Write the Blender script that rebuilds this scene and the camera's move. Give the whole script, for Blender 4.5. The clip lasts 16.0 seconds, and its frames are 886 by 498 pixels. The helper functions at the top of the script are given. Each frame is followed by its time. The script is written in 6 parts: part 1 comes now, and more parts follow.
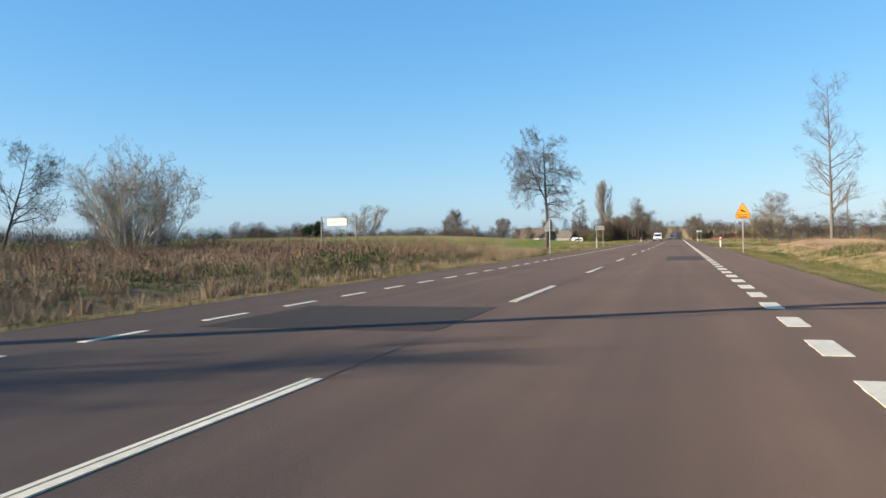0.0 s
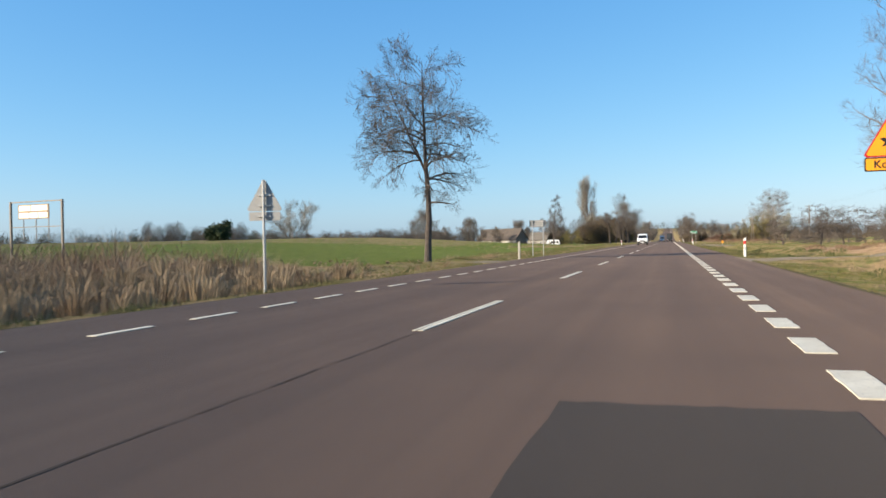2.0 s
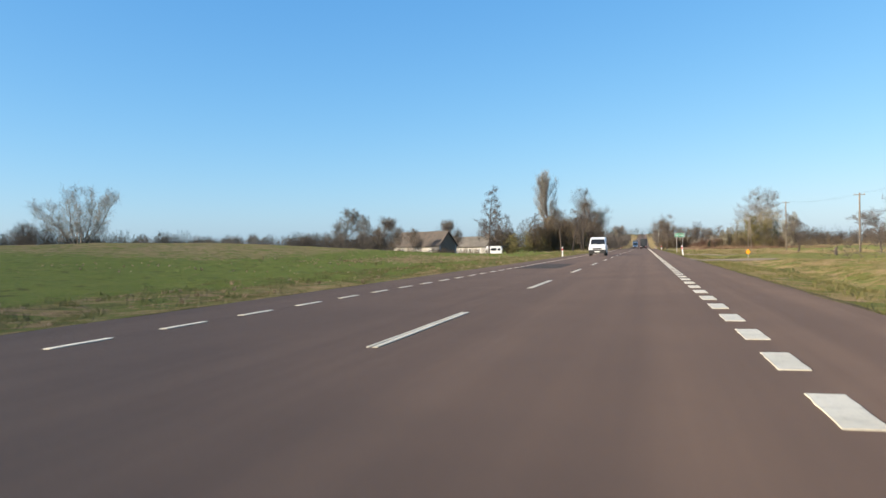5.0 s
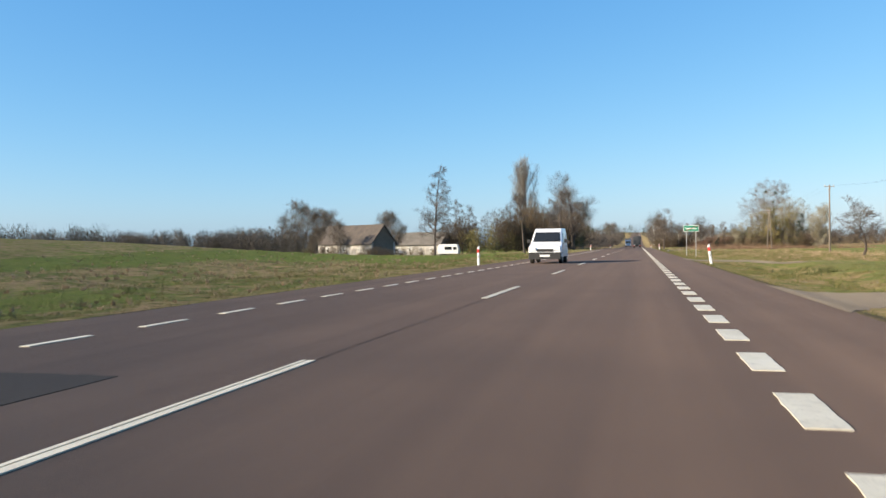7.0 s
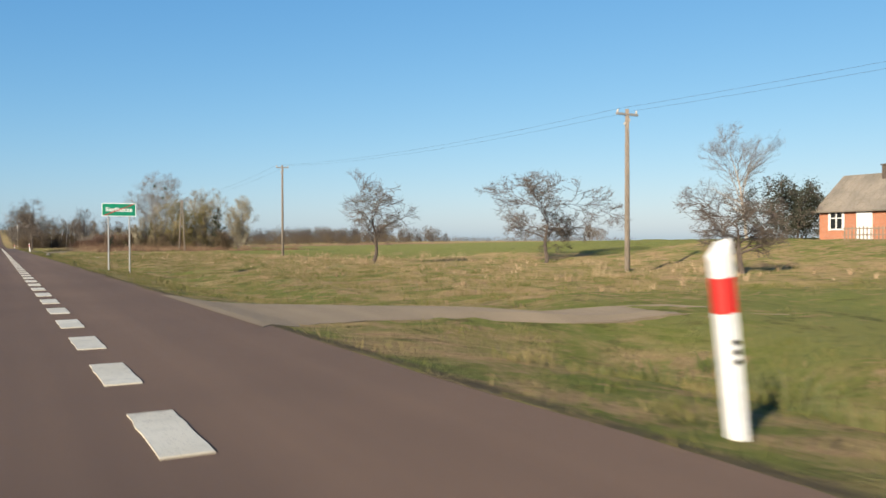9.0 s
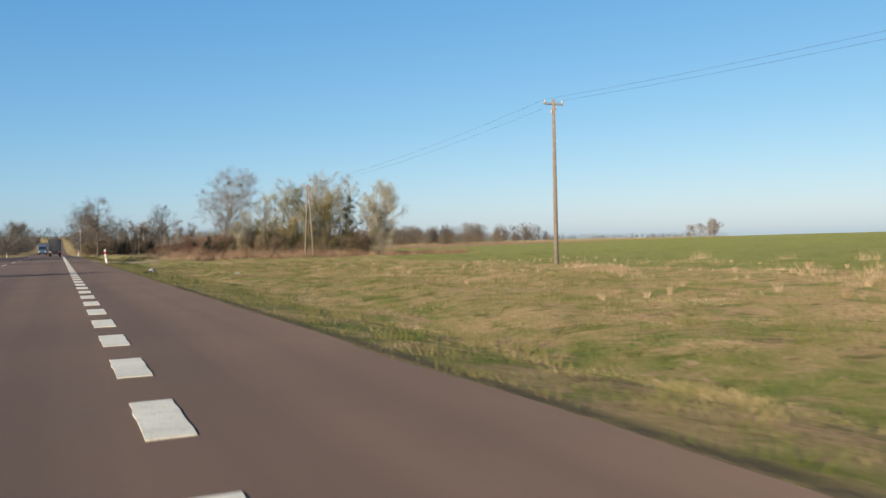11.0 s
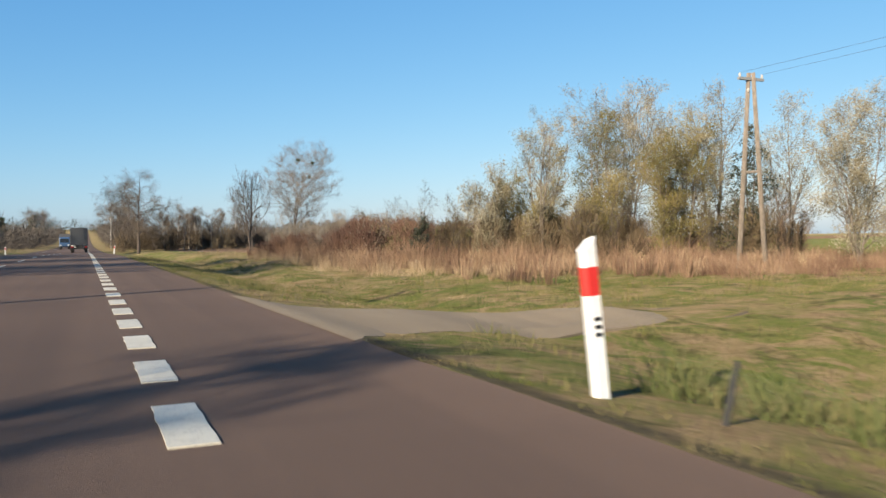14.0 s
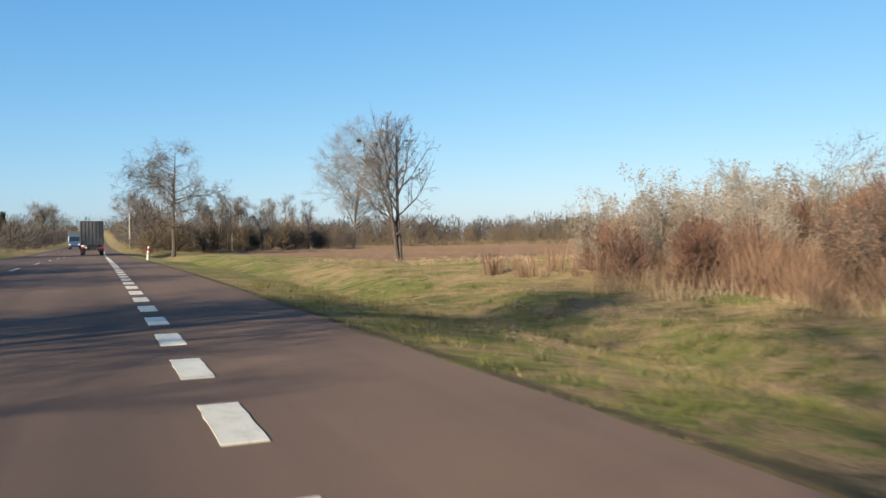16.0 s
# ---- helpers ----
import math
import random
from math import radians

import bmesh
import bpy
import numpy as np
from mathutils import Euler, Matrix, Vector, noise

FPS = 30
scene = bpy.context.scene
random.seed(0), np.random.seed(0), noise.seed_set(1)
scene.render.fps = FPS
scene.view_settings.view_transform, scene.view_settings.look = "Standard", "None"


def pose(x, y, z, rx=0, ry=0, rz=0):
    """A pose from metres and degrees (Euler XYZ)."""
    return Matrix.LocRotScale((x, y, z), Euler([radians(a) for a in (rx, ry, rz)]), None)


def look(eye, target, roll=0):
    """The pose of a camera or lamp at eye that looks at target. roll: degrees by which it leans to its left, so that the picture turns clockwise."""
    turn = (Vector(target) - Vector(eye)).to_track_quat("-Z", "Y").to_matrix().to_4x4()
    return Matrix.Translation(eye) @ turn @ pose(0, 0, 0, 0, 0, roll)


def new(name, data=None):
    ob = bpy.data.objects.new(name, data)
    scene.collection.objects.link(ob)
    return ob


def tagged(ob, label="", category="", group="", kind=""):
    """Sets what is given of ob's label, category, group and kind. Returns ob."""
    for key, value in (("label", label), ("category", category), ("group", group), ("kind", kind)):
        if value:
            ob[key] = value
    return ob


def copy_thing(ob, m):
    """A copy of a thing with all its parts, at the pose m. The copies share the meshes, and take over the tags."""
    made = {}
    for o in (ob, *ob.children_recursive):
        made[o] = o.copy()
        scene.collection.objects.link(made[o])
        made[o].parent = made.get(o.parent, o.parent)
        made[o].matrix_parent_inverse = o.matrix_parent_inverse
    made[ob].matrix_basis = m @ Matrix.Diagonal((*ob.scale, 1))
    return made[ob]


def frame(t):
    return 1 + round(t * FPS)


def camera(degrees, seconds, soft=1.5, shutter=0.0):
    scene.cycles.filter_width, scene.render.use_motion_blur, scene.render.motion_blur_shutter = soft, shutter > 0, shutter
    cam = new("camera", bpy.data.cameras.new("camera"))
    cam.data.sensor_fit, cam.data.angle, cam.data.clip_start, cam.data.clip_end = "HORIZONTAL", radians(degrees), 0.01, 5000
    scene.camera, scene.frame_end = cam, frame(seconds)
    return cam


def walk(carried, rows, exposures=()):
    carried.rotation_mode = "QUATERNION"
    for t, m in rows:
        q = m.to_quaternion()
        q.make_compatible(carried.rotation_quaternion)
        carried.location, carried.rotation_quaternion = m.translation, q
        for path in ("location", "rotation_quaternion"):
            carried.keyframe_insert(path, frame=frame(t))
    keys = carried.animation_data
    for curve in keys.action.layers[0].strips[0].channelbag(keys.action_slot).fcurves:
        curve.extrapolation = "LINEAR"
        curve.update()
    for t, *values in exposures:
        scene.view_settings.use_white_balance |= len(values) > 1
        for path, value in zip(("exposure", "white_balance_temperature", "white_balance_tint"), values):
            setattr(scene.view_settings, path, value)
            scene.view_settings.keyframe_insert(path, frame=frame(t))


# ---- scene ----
cam = camera(57.9, 16.0, shutter=0.09)
PATH = [
    (0, (0.501, 1.457, 0.964), (-0.065, 3.375, 0.943), -0.9),
    (0.5, (0.527, 10.263, 0.957), (-0.034, 12.183, 0.934), -1.0),
    (1, (0.551, 19.796, 0.968), (-0.006, 21.717, 0.947), -1.0),
    (1.5, (0.556, 28.66, 0.928), (0.004, 30.582, 0.91), -1.0),
    (2, (0.577, 38.235, 0.914), (0.031, 40.16, 0.899), -1.0),
    (2.5, (0.607, 47.539, 0.905), (0.079, 49.468, 0.895), -0.8),
    (3, (0.621, 57.585, 0.938), (0.106, 59.518, 0.932), -0.8),
    (3.5, (0.551, 66.928, 0.976), (0.044, 68.863, 0.973), -0.9),
    (4, (0.54, 76.561, 0.954), (0.038, 78.497, 0.953), -0.9),
    (6.5, (0.766, 125.433, 0.958), (0.297, 127.377, 0.954), -0.9),
    (7, (0.765, 135.354, 0.962), (0.291, 137.297, 0.955), -0.7),
    (7.2, (0.811, 139.224, 0.976), (0.342, 141.168, 0.968), -0.7),
    (7.4, (0.908, 142.615, 0.943), (0.677, 144.602, 0.936), -0.8),
    (7.5, (0.903, 144.463, 0.949), (0.879, 146.463, 0.939), -0.7),
    (7.6, (0.918, 146.614, 0.936), (1.277, 148.581, 0.925), -0.3),
    (7.8, (0.881, 150.535, 0.956), (1.783, 152.32, 0.941), -0.4),
    (8, (0.855, 154.181, 0.999), (1.826, 155.93, 0.973), -0.1),
    (8.5, (0.929, 163.665, 0.959), (1.911, 165.407, 0.932), -0.1),
    (9, (0.985, 174.066, 0.923), (1.958, 175.813, 0.905), -0.2),
    (9.5, (1.016, 183.64, 0.929), (1.959, 185.404, 0.914), -0.2),
    (10, (1.099, 193.927, 0.895), (1.999, 195.714, 0.886), -0.5),
    (12.5, (1.326, 241.753, 0.927), (2.17, 243.566, 0.901), -1.3),
    (13, (1.329, 251.439, 0.94), (2.158, 253.259, 0.912), -1.2),
    (13.5, (1.315, 260.414, 0.923), (2.135, 262.239, 0.897), -1.0),
    (14, (1.262, 270.392, 0.928), (2.077, 272.218, 0.903), -0.7),
    (14.5, (1.199, 279.051, 0.96), (2.004, 280.882, 0.935), -0.8),
    (15, (1.159, 289.299, 0.995), (1.96, 291.131, 0.971), -0.6),
    (15.5, (1.129, 298.83, 0.981), (1.926, 300.664, 0.958), -0.4),
    (16, (1.062, 308.998, 0.98), (1.852, 310.836, 0.954), -0.6),
]
walk(cam, [(t, look(eye, target, roll)) for t, eye, target, roll in PATH],
     ((0.0, 1.08), (7.2, 1.06), (7.9, 0.79), (10.0, 0.71), (12.5, 0.71), (13.5, 0.82), (16.0, 0.92)))

# ---- world, sun, exposure ----
SUN_EL, SUN_AZ = radians(21), math.atan2(-0.84, -0.545)
world = bpy.data.worlds.new("sky")
scene.world = world
world.use_nodes = True
wn = world.node_tree.nodes
sky = wn.new("ShaderNodeTexSky")
sky.sky_type, sky.sun_disc = "NISHITA", False
sky.sun_elevation, sky.sun_rotation = SUN_EL, SUN_AZ
sky.altitude, sky.air_density, sky.dust_density, sky.ozone_density = 300, 1.0, 0.8, 1.2
wn["Background"].inputs["Strength"].default_value = 0.1
# clear late-autumn air: blue holds up the sky, red gathers towards the horizon
parts = wn.new("ShaderNodeSeparateColor")
whole = wn.new("ShaderNodeCombineColor")
world.node_tree.links.new(sky.outputs[0], parts.inputs[0])
for channel, (knee, power, level) in enumerate(((3.81, 1.10, 1.84), (5.53, 0.72, 3.6), (6.82, 0.45, 5.2))):
    last = parts.outputs[channel]
    for op, value in (("DIVIDE", knee), ("POWER", power), ("MULTIPLY", level)):
        step = wn.new("ShaderNodeMath")
        step.operation = op
        world.node_tree.links.new(last, step.inputs[0])
        step.inputs[1].default_value = value
        last = step.outputs[0]
    world.node_tree.links.new(last, whole.inputs[channel])
world.node_tree.links.new(whole.outputs[0], wn["Background"].inputs["Color"])
sun = new("sun", bpy.data.lights.new("sun", "SUN"))
sun.data.energy, sun.data.angle, sun.data.color = 5.0, radians(0.55), (1.0, 0.86, 0.66)
SUN_DIR = Vector((math.sin(SUN_AZ) * math.cos(SUN_EL), math.cos(SUN_AZ) * math.cos(SUN_EL), math.sin(SUN_EL)))
sun.matrix_world = look(SUN_DIR * 100, (0, 0, 0))


# ---- mesh helpers ----
class Shape:
    """Gathers vertices and faces of one mesh."""

    def __init__(self):
        self.v, self.f, self.m = [], [], []

    def quad(self, a, b, c, d, m=0):
        n = len(self.v)
        self.v += [a, b, c, d]
        self.f.append((n, n + 1, n + 2, n + 3))
        self.m.append(m)

    def poly(self, pts, m=0):
        n = len(self.v)
        self.v += list(pts)
        self.f.append(tuple(range(n, n + len(pts))))
        self.m.append(m)
        return self

    def prism(self, outline, axis, a, b, m=0):
        """A flat outline pushed from a to b along an axis (0, 1, 2)."""
        def place(p, h):
            q = list(p)
            q.insert(axis, h)
            return tuple(q)
        n, k = len(self.v), len(outline)
        self.v += [place(p, a) for p in outline] + [place(p, b) for p in outline]
        self.f.append(tuple(range(n, n + k)))
        self.f.append(tuple(range(n + 2 * k - 1, n + k - 1, -1)))
        self.f += [(n + i, n + (i + 1) % k, n + k + (i + 1) % k, n + k + i) for i in range(k)]
        self.m += [m] * (k + 2)
        return self

    def box(self, x0, x1, y0, y1, z0, z1, m=0, bevel=0.0):
        if bevel:
            b = bevel
            ring = [(x0 + b, y0), (x1 - b, y0), (x1, y0 + b), (x1, y1 - b), (x1 - b, y1), (x0 + b, y1), (x0, y1 - b), (x0, y0 + b)]
            return self.prism(ring, 2, z0, z1, m)
        return self.prism([(x0, y0), (x1, y0), (x1, y1), (x0, y1)], 2, z0, z1, m)

    def tube(self, pts, radii, sides=6, m=0, cap=True):
        """A round tube along points."""
        n0, pts = len(self.v), [Vector(p) for p in pts]
        for i, p in enumerate(pts):
            d = (pts[min(i + 1, len(pts) - 1)] - pts[max(i - 1, 0)]).normalized()
            u = d.cross(Vector((0.31, 0.17, 0.93) if abs(d.z) < 0.8 else (1, 0.2, 0))).normalized()
            w = d.cross(u)
            for k in range(sides):
                a = 2 * math.pi * k / sides
                self.v.append(tuple(p + (u * math.cos(a) + w * math.sin(a)) * radii[i]))
        for i in range(len(pts) - 1):
            for k in range(sides):
                a, b = n0 + i * sides + k, n0 + i * sides + (k + 1) % sides
                self.f.append((a, b, b + sides, a + sides))
                self.m.append(m)
        if cap:
            self.f.append(tuple(n0 + k for k in range(sides))[::-1])
            self.f.append(tuple(n0 + (len(pts) - 1) * sides + k for k in range(sides)))
            self.m += [m, m]
        return self

    def data(self, name, mats, smooth=False):
        me = bpy.data.meshes.new(name)
        me.from_pydata(self.v, [], self.f)
        for mat in (mats if isinstance(mats, (list, tuple)) else [mats]):
            me.materials.append(mat)
        me.polygons.foreach_set("material_index", self.m)
        bm = bmesh.new()
        bm.from_mesh(me)
        bmesh.ops.recalc_face_normals(bm, faces=bm.faces)
        bm.to_mesh(me)
        bm.free()
        me.polygons.foreach_set("use_smooth", [smooth] * len(me.polygons))
        return me


def part(name, shape, mat, parent=None, label="", smooth=False, bevel=0.0):
    """Links one mesh as an object, under a thing when parent is given."""
    ob = new(name, shape.data(name, mat, smooth) if isinstance(shape, Shape) else shape)
    if parent:
        ob.parent = parent
    if label:
        tagged(ob, label)
    if bevel:
        mod = ob.modifiers.new("edges", "BEVEL")
        mod.width, mod.segments, mod.limit_method = bevel, 2, "ANGLE"
    return ob


def thing(name, label, category, at=(0, 0, 0), turn=0.0, group="", kind=""):
    ob = tagged(new(name), label, category, group, kind)
    ob.matrix_world = pose(*at, 0, 0, turn)
    return ob


def raw_mesh(name, verts, faces, mats, sides=4):
    """A large mesh straight from arrays; faces all have the same number of sides."""
    me = bpy.data.meshes.new(name)
    verts, faces = np.asarray(verts, np.float32), np.asarray(faces, np.int32)
    me.vertices.add(len(verts))
    me.vertices.foreach_set("co", verts.ravel())
    me.loops.add(faces.size)
    me.loops.foreach_set("vertex_index", faces.ravel())
    me.polygons.add(len(faces))
    me.polygons.foreach_set("loop_start", np.arange(0, faces.size, sides, dtype=np.int32))
    me.polygons.foreach_set("loop_total", np.full(len(faces), sides, np.int32))
    for mat in (mats if isinstance(mats, (list, tuple)) else [mats]):
        me.materials.append(mat)
    me.update(calc_edges=True)
    return me


# ---- materials ----
class Nodes:
    """Short hand for building a node material."""

    def __init__(self, name, rough=0.8, metal=0.0):
        self.mat = bpy.data.materials.new(name)
        self.mat.use_nodes = True
        self.t = self.mat.node_tree
        self.bsdf = self.t.nodes["Principled BSDF"]
        self.bsdf.inputs["Roughness"].default_value = rough
        self.bsdf.inputs["Metallic"].default_value = metal
        self.bsdf.inputs["Diffuse Roughness"].default_value = 0.9 if rough > 0.7 else 0.0

    def add(self, kind, **sockets):
        n = self.t.nodes.new("ShaderNode" + kind)
        for key, val in sockets.items():
            self.put(n.inputs[key], val)
        return n

    def put(self, socket, val):
        if hasattr(val, "is_linked"):
            self.t.links.new(val, socket)
        else:
            socket.default_value = val

    def pos(self, scale=(1, 1, 1)):
        g = self.add("NewGeometry")
        if scale == (1, 1, 1):
            return g.outputs["Position"]
        m = self.add("Mapping")
        self.put(m.inputs["Vector"], g.outputs["Position"])
        m.inputs["Scale"].default_value = scale
        return m.outputs[0]

    def noise(self, scale, detail=4, rough=0.55, vec=None, low=0.35, high=0.65, distort=0.0):
        n = self.add("TexNoise")
        n.inputs["Scale"].default_value, n.inputs["Detail"].default_value = scale, detail
        n.inputs["Roughness"].default_value, n.inputs["Distortion"].default_value = rough, distort
        self.put(n.inputs["Vector"], vec if vec is not None else self.pos())
        return self.range(n.outputs["Fac"], low, high)

    def range(self, val, low, high, a=0.0, b=1.0):
        r = self.add("MapRange")
        r.clamp = True
        for key, v in (("Value", val), ("From Min", low), ("From Max", high), ("To Min", a), ("To Max", b)):
            self.put(r.inputs[key], v)
        return r.outputs[0]

    def mix(self, fac, a, b, mode="MIX"):
        m = self.add("Mix")
        m.data_type, m.blend_type = "RGBA", mode
        self.put(m.inputs[0], fac)
        self.put(m.inputs[6], a)
        self.put(m.inputs[7], b)
        return m.outputs[2]

    def math(self, op, a, b):
        m = self.add("Math")
        m.operation = op
        self.put(m.inputs[0], a)
        self.put(m.inputs[1], b)
        return m.outputs[0]

    def random(self, island=False):
        return self.add("NewGeometry").outputs["Random Per Island"] if island else self.add("ObjectInfo").outputs["Random"]

    def color(self, val):
        self.put(self.bsdf.inputs["Base Color"], val)
        return self

    def bump(self, height, strength=0.4, distance=0.02):
        b = self.add("Bump")
        b.inputs["Strength"].default_value, b.inputs["Distance"].default_value = strength, distance
        self.put(b.inputs["Height"], height)
        self.put(self.bsdf.inputs["Normal"], b.outputs[0])
        return self


def plain(name, a, b=None, rough=0.7, metal=0.0, scale=3.0, fine=40.0, bump=0.15):
    """Two tones mixed by a coarse and a fine noise, with a little relief."""
    n = Nodes(name, rough, metal)
    b = b or tuple(c * 0.7 for c in a[:3]) + (1,)
    n.color(n.mix(n.math("MULTIPLY", n.noise(scale), n.noise(fine, low=0.2, high=0.8)), a, b))
    if bump:
        n.bump(n.noise(fine * 2), bump, 0.004)
    return n.mat


def asphalt(name, base, worn, dark, along=True):
    n = Nodes(name, 0.86)
    n.bsdf.inputs["Specular IOR Level"].default_value = 0.2
    grit = n.noise(140, 3, low=0.3, high=0.7)
    streak = n.noise(0.8, 5, vec=n.pos((1.9, 0.03, 1)), low=0.36, high=0.64)
    blotch = n.noise(0.35, 5, low=0.4, high=0.72)
    c = n.mix(streak, base, worn)
    c = n.mix(n.math("MULTIPLY", blotch, 0.5), c, dark)
    c = n.mix(n.math("MULTIPLY", grit, 0.35), c, tuple(v * 1.9 for v in base[:3]) + (1,))
    speck = n.noise(60, 2, low=0.66, high=0.72)
    c = n.mix(n.math("MULTIPLY", speck, 0.3), c, (0.02, 0.018, 0.018, 1))
    n.color(c)
    n.bump(n.noise(220, 2), 0.5, 0.004)
    return n.mat


ROAD = asphalt("road_asphalt", (0.069, 0.0475, 0.037, 1), (0.103, 0.070, 0.052, 1), (0.047, 0.0345, 0.029, 1))
PATCH = asphalt("patch_asphalt", (0.034, 0.028, 0.024, 1), (0.040, 0.032, 0.026, 1), (0.024, 0.021, 0.018, 1))
APRON = asphalt("drive_asphalt", (0.120, 0.098, 0.072, 1), (0.155, 0.126, 0.090, 1), (0.088, 0.071, 0.053, 1))


def paint_mat():
    n = Nodes("line_paint", 0.6)
    wear = n.noise(9, 5, low=0.52, high=0.75)
    edge = n.noise(70, 2, low=0.6, high=0.7)
    c = n.mix(n.noise(1.2), (0.539, 0.487, 0.369, 1), (0.649, 0.595, 0.465, 1))
    c = n.mix(n.math("MULTIPLY", wear, 0.35), c, (0.211, 0.174, 0.140, 1))
    c = n.mix(n.math("MULTIPLY", edge, 0.6), c, (0.169, 0.141, 0.118, 1))
    n.color(c).bump(n.noise(200, 2), 0.3, 0.003)
    return n.mat


PAINT = paint_mat()


def ground_mat():
    """Rough grass, crop in a left and a right tone, bare soil and dry stalks, told apart by the zones of the sheet."""
    n = Nodes("ground", 0.95)
    n.bsdf.inputs["Specular IOR Level"].default_value = 0.08
    z = n.add("VertexColor")
    z.layer_name = "zone"
    sep = n.add("SeparateColor")
    n.put(sep.inputs[0], z.outputs["Color"])
    crop, soil, dry = sep.outputs[0], sep.outputs[1], sep.outputs[2]
    where = n.add("SeparateXYZ")
    n.put(where.inputs[0], n.pos())
    big, mid, fine = n.noise(0.16, 5, low=0.38, high=0.62), n.noise(0.9, 9, 0.72, low=0.36, high=0.64, distort=0.5), n.noise(6, 7, 0.7, low=0.3, high=0.7, distort=0.3)
    tuft = n.noise(24, 5, 0.65, low=0.3, high=0.7)
    grass = n.mix(fine, (0.072, 0.105, 0.019, 1), (0.128, 0.146, 0.036, 1))
    grass = n.mix(n.math("MULTIPLY", tuft, 0.45), grass, (0.190, 0.160, 0.060, 1))
    straw = n.mix(fine, (0.365, 0.270, 0.145, 1), (0.218, 0.156, 0.080, 1))
    straw = n.mix(n.math("MULTIPLY", tuft, 0.4), straw, (0.150, 0.125, 0.042, 1))
    amount = n.range(n.math("ADD", n.math("MULTIPLY", mid, 0.65), n.math("ADD", n.math("MULTIPLY", big, 0.35), dry)), 0.5, 1.0)
    c = n.mix(amount, grass, straw)
    c = n.mix(n.math("MULTIPLY", n.noise(0.5, 7, 0.65, low=0.49, high=0.6, distort=0.5), 0.75), c, n.mix(fine, (0.066, 0.100, 0.018, 1), (0.118, 0.145, 0.036, 1)))
    # one crop in two tones: the right side's yellower one stands in for sunlight
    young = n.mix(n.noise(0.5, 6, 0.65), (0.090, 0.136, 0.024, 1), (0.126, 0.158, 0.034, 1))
    sunward_crop = n.mix(n.noise(0.35, 6, 0.65), (0.104, 0.126, 0.038, 1), (0.138, 0.144, 0.050, 1))
    green = n.mix(n.range(where.outputs[0], 0, 6), young, sunward_crop)
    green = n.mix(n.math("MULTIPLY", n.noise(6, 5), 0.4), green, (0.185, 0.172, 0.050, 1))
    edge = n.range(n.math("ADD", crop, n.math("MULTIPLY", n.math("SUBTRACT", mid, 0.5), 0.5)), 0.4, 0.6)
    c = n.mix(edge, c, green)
    bank = n.mix(mid, n.mix(fine, (0.210, 0.130, 0.085, 1), (0.330, 0.220, 0.140, 1)), (0.360, 0.255, 0.160, 1))
    plough = n.mix(mid, n.mix(fine, (0.105, 0.062, 0.042, 1), (0.180, 0.112, 0.074, 1)), (0.210, 0.138, 0.086, 1))
    sandy = n.math("MULTIPLY", n.range(where.outputs[0], 6, 9), n.range(where.outputs[1], 140, 125))
    earth = n.mix(sandy, plough, bank)
    c = n.mix(n.range(n.math("ADD", soil, n.math("MULTIPLY", n.math("SUBTRACT", mid, 0.5), 0.6)), 0.42, 0.62), c, earth)
    c = n.mix(n.math("MULTIPLY", n.math("MULTIPLY", n.noise(1.1, 8, 0.7, low=0.51, high=0.58, distort=0.8), n.math("SUBTRACT", 1.0, edge)), 0.72), c, n.mix(fine, (0.350, 0.245, 0.150, 1), (0.190, 0.122, 0.070, 1)))
    c = n.mix(n.math("MULTIPLY", n.noise(1.5, 8, 0.72, low=0.53, high=0.64, distort=0.5), 0.66), c, (0.050, 0.050, 0.017, 1))
    # crumbled tarmac and earth along both road edges, with blade shade painted into it
    grit = n.math("MULTIPLY", n.range(where.outputs[0], 3.95, 3.72), n.range(where.outputs[0], -7.15, -6.95))
    c = n.mix(n.math("MULTIPLY", grit, n.range(mid, 0.0, 0.5, 0.55, 1.0)), c, n.mix(fine, (0.060, 0.050, 0.036, 1), (0.105, 0.088, 0.050, 1)))
    n.color(c)
    n.bump(n.math("ADD", n.math("MULTIPLY", fine, 0.6), n.math("MULTIPLY", tuft, 0.4)), 0.9, 0.07)
    return n.mat


GROUND = ground_mat()


def blade_mat(name, tones, rough=0.75, patch=0.6):
    """Thin leaves and stalks: tones vary from island to island and in wide patches."""
    n = Nodes(name, rough)
    ramp = n.add("ValToRGB")
    els = ramp.color_ramp.elements
    while len(els) < len(tones):
        els.new(0.5)
    for i, c in enumerate(tones):
        els[i].position = i / max(1, len(tones) - 1)
        els[i].color = c
    mixed = n.math("ADD", n.math("MULTIPLY", n.random(True), 0.4), n.math("MULTIPLY", n.noise(patch, 5, low=0.38, high=0.62), 0.6))
    n.put(ramp.inputs[0], mixed)
    n.color(ramp.outputs[0])
    n.bsdf.inputs["Specular IOR Level"].default_value = 0.25
    return n.mat


def bark_mat(name, a, b, scale=6.0):
    n = Nodes(name, 0.9)
    ridge = n.noise(scale * 3, 5, vec=n.pos((1, 1, 0.25)), low=0.35, high=0.65)
    n.color(n.mix(ridge, a, b)).bump(ridge, 0.6, 0.02)
    return n.mat


